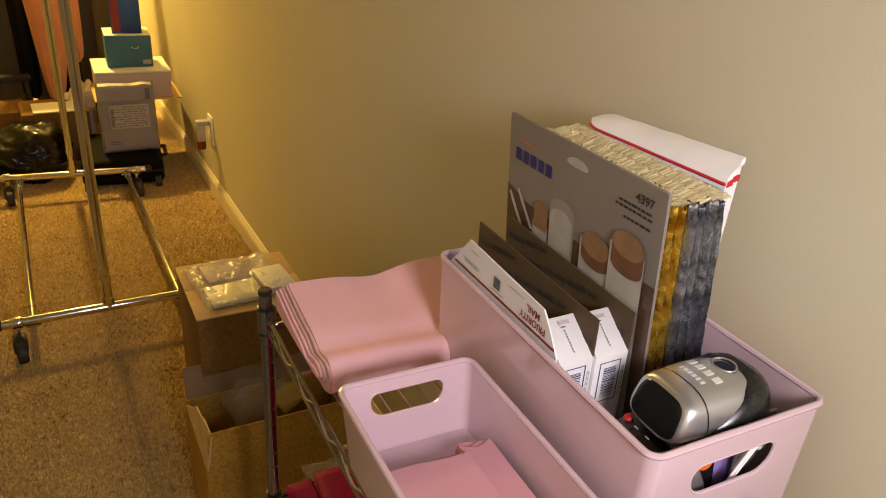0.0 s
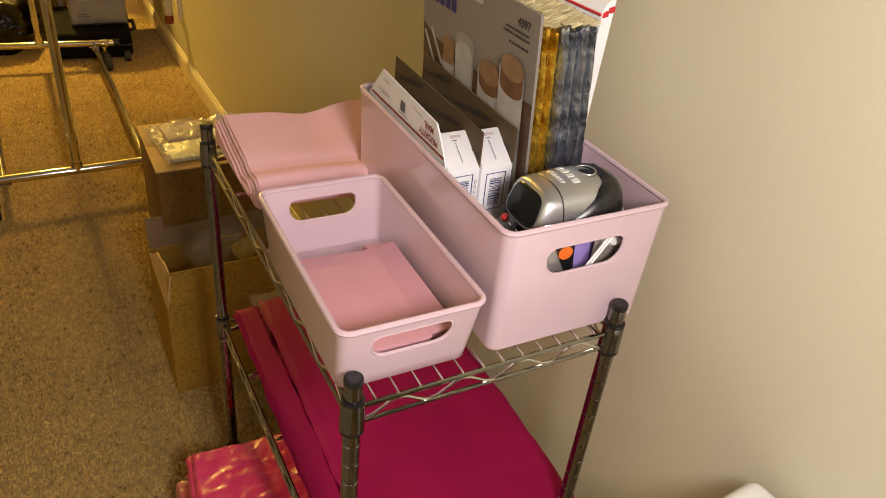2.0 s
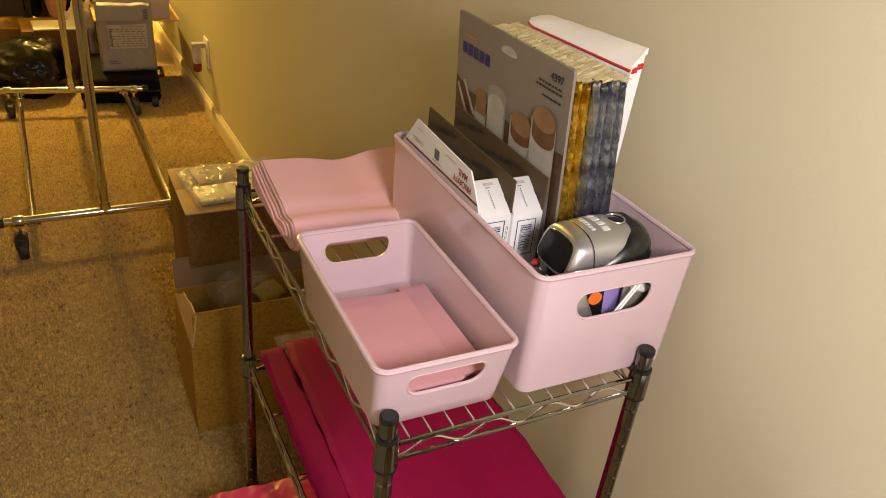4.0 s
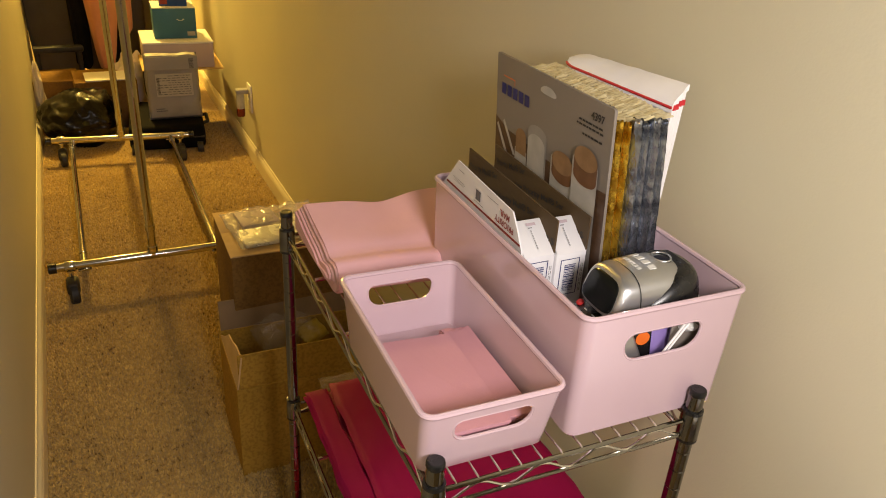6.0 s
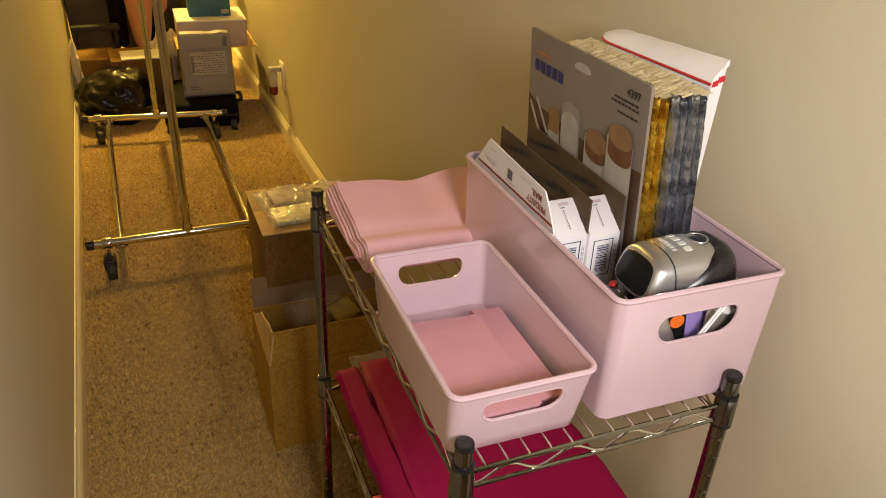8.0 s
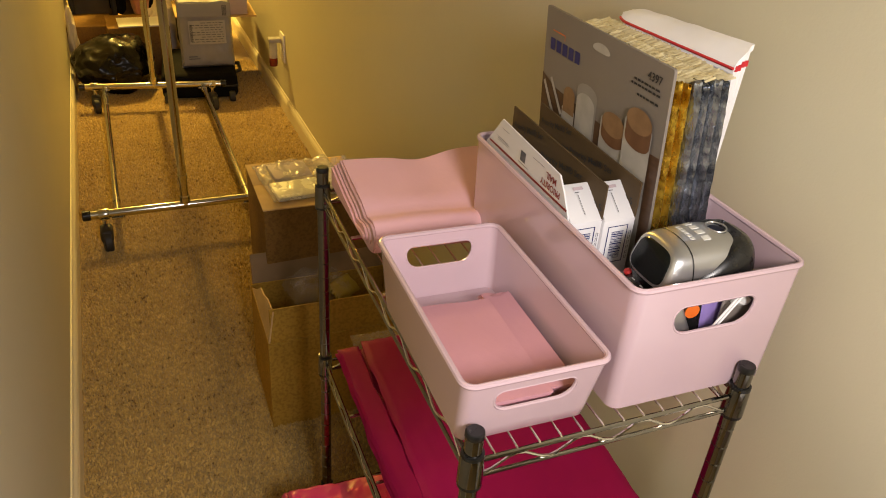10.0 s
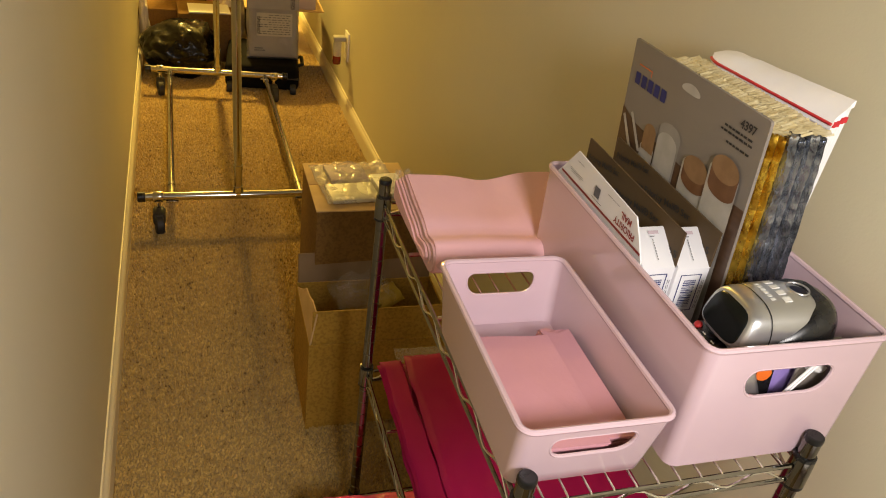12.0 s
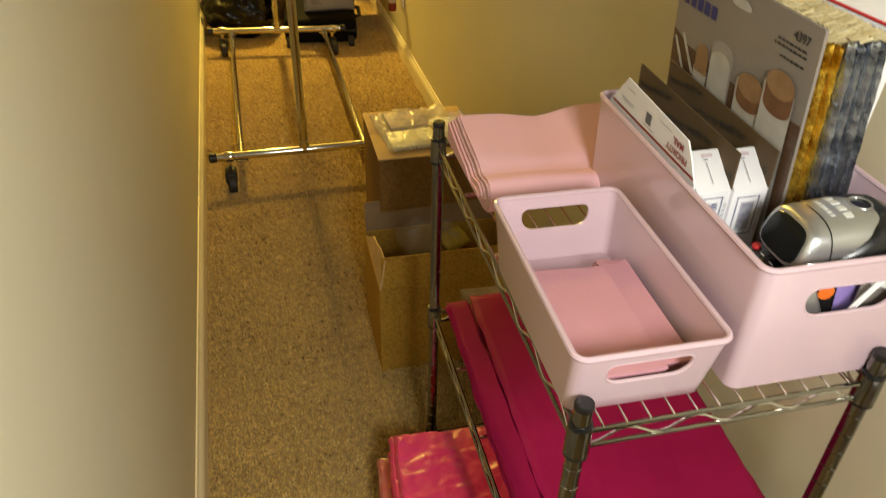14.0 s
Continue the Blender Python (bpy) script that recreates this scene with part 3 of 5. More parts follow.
part("wrap", slab(0.030, 0.024, 0.040, lambda u, v: 0.012 * noise.noise((u * 9, v * 5, 1)), 30, 8, 0.01), M_FILM, film)


# ---- mailing supplies in the tall bin ----
BF = DECK + 0.006


def mailing_box(at, w, l, h_front, h_top, label, near_top, far_top, start):
    """A mailing box on end: a white sleeve with a sloping end flap, and a tall kraft flap with slanted words along one side."""
    e = thing("mailing_box", label, "mailing box", at, -1.0, group="mailing boxes in the tall bin", tilt=(0, -0.8))
    part("sleeve", boxed((0, 0, 0), (w, l, h_front), 0.0012), M_WHITECARD, e)
    run = 0.034
    bm = bmesh.new()
    loft(bm, [[(0.0006, -0.0006, h_front - 0.001), (w - 0.0006, -0.0006, h_front - 0.001), (w - 0.0006, 0.0012, h_front - 0.001), (0.0006, 0.0012, h_front - 0.001)],
              [(0.0006, run, h_top), (w - 0.0006, run, h_top), (w - 0.0006, run + 0.0018, h_top), (0.0006, run + 0.0018, h_top)]])
    part("end_flap", bm, M_WHITECARD, e)
    slope = math.atan2(h_top - h_front, run)
    on_flap = pose(0, 0, h_front) @ Matrix.Rotation(slope - math.pi / 2, 4, "X") @ pose(0, -0.0014, 0)
    bars = [(w * 0.49, 0.007 + 0.0029 * k, w * 0.515, 0.0088 + 0.0029 * k) for k in range(8)] + [(w * 0.44, 0.0315, w * 0.57, 0.0325)]
    part("small_print", plates(bars, on_flap), M_GREYINK, e)
    part("printed_patch", plates([(w * 0.42, 0.0345, w * 0.72, 0.0380)], on_flap), M_LILAC, e)
    # barcode in a frame on the upright end
    fr = [(w * 0.16, h_front - 0.052, w * 0.80, h_front - 0.051), (w * 0.16, h_front - 0.009, w * 0.80, h_front - 0.008),
          (w * 0.16, h_front - 0.052, w * 0.19, h_front - 0.008), (w * 0.77, h_front - 0.052, w * 0.80, h_front - 0.008)]
    rnd = random.Random(4)
    z = h_front - 0.047
    code = []
    while z < h_front - 0.014:
        t = rnd.choice((0.0005, 0.0009, 0.0014))
        code.append((w * 0.30, z, w * 0.68, z + t))
        z += t + rnd.choice((0.0006, 0.0010))
    part("barcode", plates(fr + code, pose(0, -0.0004, 0)), M_BLUEINK, e)
    part("side_print", plates([(w * (0.86 + 0.05 * c), h_front - 0.050 + 0.006 * k, w * (0.875 + 0.05 * c), h_front - 0.0455 + 0.006 * k) for c in range(2) for k in range(6)], pose(0, -0.0004, 0)), M_GREYINK, e)
    # kraft flap standing along the side; its colour includes the shade between the flaps
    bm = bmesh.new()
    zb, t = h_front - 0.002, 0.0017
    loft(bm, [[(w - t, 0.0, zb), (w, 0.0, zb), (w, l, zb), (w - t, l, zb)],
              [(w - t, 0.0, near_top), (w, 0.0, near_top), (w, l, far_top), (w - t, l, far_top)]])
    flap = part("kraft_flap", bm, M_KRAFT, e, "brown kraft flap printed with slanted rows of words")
    slant = radians(9.5)
    turn = Matrix(((0, 0, -1, 0), (-1, 0, 0, 0), (0, 1, 0, 0), (0, 0, 0, 1))) @ Matrix.Rotation(slant, 4, "Z")
    rows = (("Priority Mail® Ser", 0.006, 0.076, 0.022), ("you for using Priority Mail® Ser", 0.010, 0.164, 0.043),
            ("for using Priority Mail® S", 0.084, 0.206, 0.065), ("for using", 0.160, 0.206, 0.087))
    for words, s0, s1, drop in rows:
        mid = (s0 + s1) / 2
        ob = lettering("printed_line", words, 0.0100, M_INK, flap, turn)
        xs = [v.co.y for v in ob.data.vertices]
        ob.data.transform(Matrix.Translation((w - t - 0.0005, l - mid, far_top - drop + start + math.tan(slant) * mid)) @ Matrix.Diagonal((1, (s1 - s0) / (max(xs) - min(xs)), 1, 1)))
    return e


mailing_box((0.1625, 0.137, BF), 0.0375, 0.208, 0.129, 0.1535, "white mailing box with barcode end and tall kraft flap", 0.166, 0.172, 0.0)
mailing_box((0.2010, 0.134, BF), 0.0375, 0.213, 0.128, 0.1530, "second white mailing box with barcode end beside its neighbour", 0.166, 0.172, 0.001)


def mail_envelope():
    e = thing("mailing_envelope", "white card mailing envelope printed in red beside the boxes", "envelope", (0.1590, 0.135, BF), -1.8)
    bm = bmesh.new()
    prof = [(0.012, 0.0), (0.212, 0.0), (0.212, 0.128), (0.198, 0.142), (0.170, 0.174), (0.033, 0.168), (0.021, 0.154), (0.007, 0.134), (0.0, 0.100)]
    loft(bm, [[(x, y, z) for y, z in prof] for x in (0, 0.0018)])
    part("card", bm, M_WHITECARD, e)
    # on the face that looks to -x: plane x runs along -y
    face = pose(-0.0005, 0, 0, 0, 0, -90)
    part("red_line", plates([(-0.198, 0.1375, -0.010, 0.1402)], face), M_DARKREDINK, e)
    part("printed_patch", plates([(-0.118, 0.1470, -0.106, 0.1590)], face), M_GREYINK, e, "plain grey-blue printed square")
    for line in ((-0.166, 0.1640, -0.150, 0.1646), (-0.180, 0.1510, -0.148, 0.1514), (-0.178, 0.1492, -0.146, 0.1496), (-0.176, 0.1474, -0.150, 0.1478), (-0.090, 0.1620, -0.064, 0.1625), (-0.122, 0.1440, -0.098, 0.1446)):
        part("small_print", plates([line], face), M_GREYINK, e)
    m = Matrix.Translation((-0.0008, 0.047, 0.1525)) @ Matrix(((0, 0, -1, 0), (1, 0, 0, 0), (0, -1, 0, 0), (0, 0, 0, 1)))
    lettering("printed_words", "PRIORITY\nMAIL", 0.0100, M_DARKREDINK, e, m)
    return e


mail_envelope()


def label_pack():
    """A retail card of label sheets, almost upright; its face looks to -x."""
    W, Hh = 0.242, 0.285
    e = thing("label_sheet_pack", "grey printed retail pack of label sheets standing in the pink bin", "label pack", (0.2530, 0.120, BF + 0.002), -1.4, tilt=(0, -4.2))
    bm = bmesh.new()
    loft(bm, [[(x, y, z) for y, z in rounded(W, Hh, 0.003, 3)] for x in (0, 0.0032)])
    bmesh.ops.translate(bm, vec=(0, W / 2, Hh / 2), verts=bm.verts)
    card = part("card", bm, M_PACK, e)
    # plane: a runs from the far edge (0) to the near edge (W), up is z
    face = Matrix(((0, -1, 0, -0.0004), (-1, 0, 0, W), (0, 0, 1, 0), (0, 0, 0, 1)))

    def at(d):
        return Matrix.Translation((-d, 0, 0)) @ face
    part("table_print", outline([(0, 0.0), (W, 0.0), (W, 0.196), (W * 0.55, 0.190), (0.03, 0.196), (0, 0.206)], at(0)), M_PACKBROWN, card)

    def oval(a, z, ra, rz, n=24):
        return [(a + ra * math.cos(2 * math.pi * k / n), z + rz * math.sin(2 * math.pi * k / n)) for k in range(n)]

    def upright(a0, a1, z0, z1, arch, n=12):
        """A printed jar side: round at the top, straight down to z0."""
        mid, half = (a0 + a1) / 2, (a1 - a0) / 2
        return [(a0, z0), (a1, z0)] + [(mid + half * math.cos(math.pi * k / n), z1 + arch * math.sin(math.pi * k / n)) for k in range(n + 1)]

    def corked(a0, a1, z_top, z_cork, d):
        """A printed jar with a wide cork: white side, shaded cork side and pale cork top."""
        mid, half = (a0 + a1) / 2, (a1 - a0) / 2
        part("jar_print", outline(upright(a0 - 0.003, a1 + 0.001, 0.03, z_cork + 0.016, 0.006), at(d)), M_PACKWHITE, card)
        side = [(mid + half * math.cos(math.pi * k / 12), z_top - 0.014 + 0.011 * math.sin(math.pi * k / 12)) for k in range(13)]
        side += [(mid - half * math.cos(math.pi * k / 12), z_cork - 0.010 * math.sin(math.pi * k / 12)) for k in range(13)]
        part("cork_side_print", outline(side, at(d + 0.0003)), M_CORKSIDE, card)
        part("cork_top_print", outline(oval(mid, z_top - 0.013, half, 0.013), at(d + 0.0006)), M_CORK, card)
    part("jar_print", outline(upright(0.082, 0.124, 0.06, 0.212, 0.011), at(0.0003)), M_PACKGLASS, card)
    part("jar_fill_print", outline(upright(0.083, 0.121, 0.06, 0.200, 0.012), at(0.0006)), M_PACKWHITE, card)
    part("jar_print", outline(upright(0.052, 0.080, 0.10, 0.180, 0.004), at(0.0003)), M_PACKWHITE, card)
    part("cork_top_print", outline(upright(0.054, 0.079, 0.176, 0.198, 0.010), at(0.0006)), M_CORK, card)
    corked(0.139, 0.182, 0.212, 0.184, 0.0009)
    corked(0.184, 0.227, 0.234, 0.200, 0.0021)
    part("pencil_print", outline([(0.020, 0.204), (0.048, 0.168), (0.053, 0.170), (0.024, 0.207)], at(0.0006)), M_PACKWHITE, card)
    part("pencil_print", outline([(0.004, 0.196), (0.030, 0.160), (0.036, 0.162), (0.008, 0.199)], at(0.0006)), M_PACKWHITE, card)
    part("hang_hole", outline([(W / 2 + 0.017 * math.cos(2 * math.pi * k / 20), 0.267 + (0.005 + 0.002 * math.sin(2 * math.pi * k / 20)) * math.sin(2 * math.pi * k / 20)) for k in range(20)], at(0.0003)), M_PACKWHITE, card, "pale hang hole")
    # maker's mark as plain strokes
    part("maker_mark", plates([(0.014 + 0.0140 * k, 0.2380, 0.0245 + 0.0140 * k, 0.2515) for k in range(5)], at(0.0003)), M_BLUEINK, card, "dark blue mark")
    part("corner_mark", plates([(0.018, 0.2600, 0.046, 0.2612), (0.0448, 0.2545, 0.046, 0.2612)], at(0.0003)), M_ORANGE, card, "thin orange corner line")
    lettering("printed_number", "4397", 0.0115, M_INK, card, at(0.0004) @ Matrix(((1, 0, 0, 0.2165), (0, 0, -1, 0), (0, 1, 0, 0.2685), (0, 0, 0, 1))))
    rnd = random.Random(9)
    fine = []
    for z, a0 in ((0.2580, 0.184), (0.2530, 0.180), (0.2440, 0.192)):
        a = a0
        while a < 0.226:
            wd = rnd.uniform(0.003, 0.007)
            fine.append((a, z, min(a + wd, 0.229), z + 0.0022))
            a += wd + 0.0014
    part("small_print", plates(fine, at(0.0003)), M_INK, card)
    return e


label_pack()


def padded_mailer(at, th, l, h, material, seed, label, lean):
    e = thing("padded_mailer", label, "padded mailer", at, -1.6, group="padded foil mailers", tilt=(0, lean))
    bm = bmesh.new()
    ny, nz = 40, 90
    for side in (0, 1):
        rows = []
        for j in range(nz + 1):
            row = []
            for i in range(ny + 1):
                v, w = i / ny, j / nz
                ed = min(v * l, (1 - v) * l, (1 - w) * h) / 0.012
                k = math.sqrt(max(0, 1 - (1 - min(1, ed)) ** 2))
                y, z = v * l, w * h
                wob = 0.0006 * noise.noise((y * 55, z * 22, seed + 0.3 * side)) + 0.0014 * noise.noise((y * 170, z * 150, seed + side))
                x = (th / 2 * k + wob * 0.8) * (1 if side else -1)
                row.append(bm.verts.new((x, y + 0.0016 * noise.noise((seed, z * 30, 0.5)) * (1 - min(1, ed)), z + 0.003 * noise.noise((y * 40, seed, 0.5)) * (1 - min(1, ed)))))
            rows.append(row)
        for a, b in zip(rows, rows[1:]):
            for i in range(ny):
                bm.faces.new((a[i], a[i + 1], b[i + 1], b[i]))
    part("bubble_body", bm, material, e)
    # crinkled clear seal strip along the top
    bm = bmesh.new()
    n = 130
    a = [bm.verts.new((-0.0060 + 0.0012 * noise.noise((i * 0.71, seed, 0)), l * i / n, h + 0.001 + 0.0016 * noise.noise((i * 0.61, seed, 5)))) for i in range(n + 1)]
    b = [bm.verts.new((0.0062 + 0.0014 * noise.noise((i * 0.73, seed, 3)), l * i / n, h + 0.003 + 0.0024 * noise.noise((i * 0.67, seed, 7)))) for i in range(n + 1)]
    for i in range(n):
        bm.faces.new((a[i], a[i + 1], b[i + 1], b[i]))
    part("seal_strip", bm, M_PALEGOLD, e, "crinkled pale seal strip")
    return e


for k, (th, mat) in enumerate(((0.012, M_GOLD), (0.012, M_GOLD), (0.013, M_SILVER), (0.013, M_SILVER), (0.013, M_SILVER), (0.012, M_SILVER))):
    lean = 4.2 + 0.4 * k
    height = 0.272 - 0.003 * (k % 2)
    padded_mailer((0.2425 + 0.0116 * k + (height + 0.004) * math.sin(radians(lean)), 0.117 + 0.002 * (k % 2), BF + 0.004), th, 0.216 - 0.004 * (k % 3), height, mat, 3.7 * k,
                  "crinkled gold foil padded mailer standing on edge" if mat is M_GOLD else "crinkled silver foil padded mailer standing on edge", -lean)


def poly_mailers():
    """A sheaf of white mailers whose tops fold over to one side, with a rounded far end and a red line."""
    e = thing("white_mailer_sheaf", "sheaf of white paper mailers with a red edge line", "mailers", (0.3140, 0.143, BF), 0)
    n_sheet, th, long = 4, 0.0036, 0.174
    for k in range(n_sheet):
        bm = bmesh.new()
        top = 0.277 + 0.0055 * k
        loops = []
        for z in (0.0, 0.10, 0.20, top):
            lean = 0.011 * z / 0.28
            near = [(th * k + lean + 0.002 * math.sin(math.pi * i / 18) - 0.016 * (i / 18) * z / 0.28, long * i / 18) for i in range(19)]
            ring = near + [(x + th - 0.0003, y) for x, y in reversed(near)]
            loops.append([(x, y, z - 0.018 * (y / long) * (z > 0.25)) for x, y in ring])
        loft(bm, loops)
        part("mailer_sheet", bm, M_POLY, e)
    # folded tops: a broad sloping face, higher towards the wall, rounded at the far end
    bm = bmesh.new()
    n, m = 32, 8
    line, top, low = [], [], []
    for i in range(n + 1):
        v = i / n
        y = -0.002 + 0.182 * v
        bow = math.sqrt(max(0.0, 1 - (max(0.0, v - 0.86) / 0.14) ** 2))
        xl, xr = 0.008 - 0.018 * v, 0.0265 - 0.007 * v
        mid = xl + (xr - xl) * 0.40
        xl, xr = mid + (xl - mid) * bow, mid + (xr - mid) * bow
        zl, zr = 0.2765 + 0.004 * v, 0.2990 - 0.008 * v
        zm = zl + (zr - zl) * 0.40
        zl, zr = zm + (zl - zm) * bow, zm + (zr - zm) * bow
        row = []
        for j in range(m + 1):
            q = j / m
            row.append((xl + (xr - xl) * q, y + 0.0012 * math.sin(9 * q), zl + (zr - zl) * q + 0.0030 * math.sin(math.pi * q) * bow + 0.0009 * noise.noise((v * 8, q * 3, 2))))
        top.append([bm.verts.new(p) for p in row])
        low.append([bm.verts.new((x, yy, z - 0.006 * bow - 0.0005)) for x, yy, z in row])
        if v < 0.97:
            line.append((xl - 0.0006, y, zl - 0.0010))
    for g, flip in ((top, False), (low, True)):
        for p, q in zip(g, g[1:]):
            for j in range(m):
                f = (p[j], p[j + 1], q[j + 1], q[j])
                bm.faces.new(tuple(reversed(f)) if flip else f)
    for p, q, r, t in zip(top, top[1:], low, low[1:]):
        bm.faces.new((p[0], q[0], t[0], r[0]))
        bm.faces.new((q[m], p[m], r[m], t[m]))
    for j in range(m):
        bm.faces.new((top[0][j + 1], top[0][j], low[0][j], low[0][j + 1]))
        bm.faces.new((top[n][j], top[n][j + 1], low[n][j + 1], low[n][j]))
    part("folded_top", bm, M_POLY, e)
    part("red_line", tube(bmesh.new(), line, 0.0015, 6), M_REDINK, e, "thin red printed line")
    for k in range(n_sheet):
        z = 0.2720 + 0.0020 * k - 0.0012 * (k % 2)
        x = th * k + 0.0108
        part("red_band", boxed((x, -0.0013, z), (x + th, -0.0001, z + 0.0058)), M_REDINK, e, "red band across the folded edges", smooth=False)
    return e


poly_mailers()


def label_maker():
    """A hand-held label printer lying in the bin: sloping display, seamed silver head, black bumper round the rear, keypad below."""
    e = thing("label_maker", "silver and black hand-held label maker lying in the pink bin", "label maker", (0.2385, 0.0520, 0.8200), -6.6, tilt=(-4.9, -9.1))

    # the head's axis runs along x from the display (-) to the rounded rear (+)
    def section(u, wy, hz, zc, p=2.8, shear=0.0, n=40):
        out = []
        for k in range(n):
            a = 2 * math.pi * k / n
            c, s = math.cos(a), math.sin(a)
            dz = hz * math.copysign(abs(s) ** (2 / p), s)
            out.append((u + shear * dz, wy * (1 - 4.2 * dz) * math.copysign(abs(c) ** (2 / p), c), zc + dz))
        return out
    bm = bmesh.new()
    head = [(-0.0385, 0.0290, 0.0165, 0.0075, 3.4, 0.55), (-0.0372, 0.0312, 0.0182, 0.0075, 3.4, 0.53), (-0.0340, 0.0330, 0.0195, 0.0072, 3.2, 0.48), (-0.0265, 0.0342, 0.0205, 0.0066, 3.0, 0.36), (-0.0170, 0.0350, 0.0212, 0.0060, 2.8, 0.12),
            (-0.0165, 0.0346, 0.0208, 0.0060, 2.8, 0.12), (-0.0155, 0.0346, 0.0208, 0.0060, 2.8, 0.12), (-0.0150, 0.0351, 0.0213, 0.0060, 2.8, 0.12),
            (0.006, 0.0356, 0.0215, 0.0055, 2.7, 0), (0.022, 0.0346, 0.0208, 0.0050, 2.6, 0), (0.034, 0.0312, 0.0185, 0.0040, 2.5, 0), (0.042, 0.0262, 0.0155, 0.0030, 2.4, 0), (0.048, 0.0180, 0.0110, 0.0015, 2.3, 0), (0.051, 0.0060, 0.0045, 0.0, 2.2, 0)]
    loft(bm, [section(*r) for r in head])
    shell = part("shell", bm, M_SHELL, e)
    well = bmesh.new()
    loft(well, [[(0.0290 + 0.0088 * math.cos(a), 0.0015 + 0.0114 * math.sin(a), z) for a in [2 * math.pi * k / 24 for k in range(24)]] for z in (0.0185, 0.040)])
    bmesh.ops.recalc_face_normals(well, faces=well.faces)
    cut(shell, well)
    bm = bmesh.new()
    wrap = [(-0.0290, 0.0300, 0.014, -0.020), (-0.0200, 0.0362, 0.018, -0.0180), (-0.0060, 0.0398, 0.022, -0.0140), (0.010, 0.0410, 0.0255, -0.0100), (0.024, 0.0404, 0.0285, -0.0060), (0.036, 0.0382, 0.0290, -0.0040), (0.046, 0.0338, 0.0270, -0.0040), (0.0535, 0.0270, 0.0230, -0.0050), (0.0590, 0.0185, 0.0165, -0.0070), (0.0622, 0.0095, 0.0085, -0.0085), (0.0632, 0.0030, 0.0030, -0.0090)]
    loops = []
    for u, a, b, c in wrap:
        lid = 0.0120 + 0.22 * max(-0.03, u)
        loops.append([(x, y / (1 - 4.2 * (z - c)), min(z, lid)) for x, y, z in section(u, a, b, c, 2.7)])
    loft(bm, loops)
    part("bumper", bm, M_BLACK, e, "black rubber bumper")
    bm = bmesh.new()
    loft(bm, [section(-0.0402, 0.0240, 0.0125, 0.0075, 4.0, 0.55), section(-0.0399, 0.0265, 0.0142, 0.0075, 4.0, 0.55), section(-0.0380, 0.0275, 0.0152, 0.0075, 4.0, 0.55)])
    part("display", bm, M_SCREEN, e, "dark display window")
    # keypad end: silver rim, black pad and its keys
    tilt_pad = pose(-0.0455, 0.0, -0.0195, 0, -16, 0)
    base = part("keypad_frame", boxed((-0.016, -0.0345, -0.052), (0.020, 0.0365, -0.0006), 0.006, 3, tilt_pad), M_SHELL, e, "silver keypad surround")
    keypad = part("keypad", boxed((-0.0145, -0.0325, -0.006), (0.0065, 0.0345, 0.0008), 0.003, 2, tilt_pad), M_BLACK, base, "black keypad")
    bt = lathe(bmesh.new(), [(0.0042, 0), (0.0042, 0.0018), (0.0030, 0.0030)], 14)
    bmesh.ops.transform(bt, matrix=tilt_pad @ pose(-0.001, 0.0285, 0.0004), verts=bt.verts)
    part("button", bt, M_BUTTON, base, "small red button")
    bt = lathe(bmesh.new(), [(0.0042, 0), (0.0042, 0.0022), (0.0028, 0.0034)], 14)
    bmesh.ops.transform(bt, matrix=tilt_pad @ pose(-0.002, -0.0275, 0.0004), verts=bt.verts)
    part("button", bt, M_WHITEPLASTIC, base, "small white button")
    for k in range(2):
        part("key_mark", boxed((-0.0030, 0.012 - 0.015 * k, 0.0009), (-0.0018, 0.017 - 0.015 * k, 0.0012), 0, 1, tilt_pad), M_MARK, base, smooth=False)
    bm = tube(bmesh.new(), [(0.0290 + 0.0088 * math.cos(a), 0.0015 + 0.0114 * math.sin(a), 0.0252 - 0.10 * 0.0088 * math.cos(a) - 0.0006 * math.sin(a) ** 2) for a in [2 * math.pi * k / 24 for k in range(24)]], 0.0008, 8, closed=True)
    part("cutter_ring", bm, M_SHELL, e)
    bm = lathe(bmesh.new(), [(0.0080, -0.002), (0.0080, 0.0030), (0.0064, 0.0038), (0.001, 0.0040)], 20)
    bmesh.ops.transform(bm, matrix=pose(0.0290, 0.0015, 0.0186) @ Matrix.Diagonal((1, 1.3, 1, 1)), verts=bm.verts)
    part("cutter_button", bm, M_CUTTER, e, "dark blue oval cutter button")

    def on_top(y, u):
        return 0.0056 + 0.0214 * (1 - min(0.95, abs(y) / 0.0325) ** 2.7) ** 0.37 + 0.0001
    # maker's mark as plain strokes, large and small
    for k in range(4):
        y = 0.0200 - 0.0105 * k
        bm = bmesh.new()
        loft(bm, [[(x, yy, on_top(yy, x) + dz) for x, yy in ((0.0050, y), (0.0120, y), (0.0120, y - 0.0060), (0.0050, y - 0.0060))] for dz in (-0.002, 0.0004)])
        part("maker_mark", bm, M_MARK, e, "pale printed mark", smooth=False)
    for k in range(6):
        y = 0.0165 - 0.0054 * k
        bm = bmesh.new()
        loft(bm, [[(x, yy, on_top(yy, x) + dz) for x, yy in ((-0.0055, y), (-0.0015, y), (-0.0015, y - 0.0028), (-0.0055, y - 0.0028))] for dz in (-0.002, 0.0004)])
        part("model_mark", bm, M_MARK, e, smooth=False)
    seam = [(x + 0.0004, y * 1.004, z + 0.0001) for x, y, z in section(-0.0160, 0.0348, 0.0210, 0.0060, 2.8, 0.12)]
    part("seam", tube(bmesh.new(), seam, 0.0005, 5, closed=True), M_BLACK, e)
    return e


label_maker()
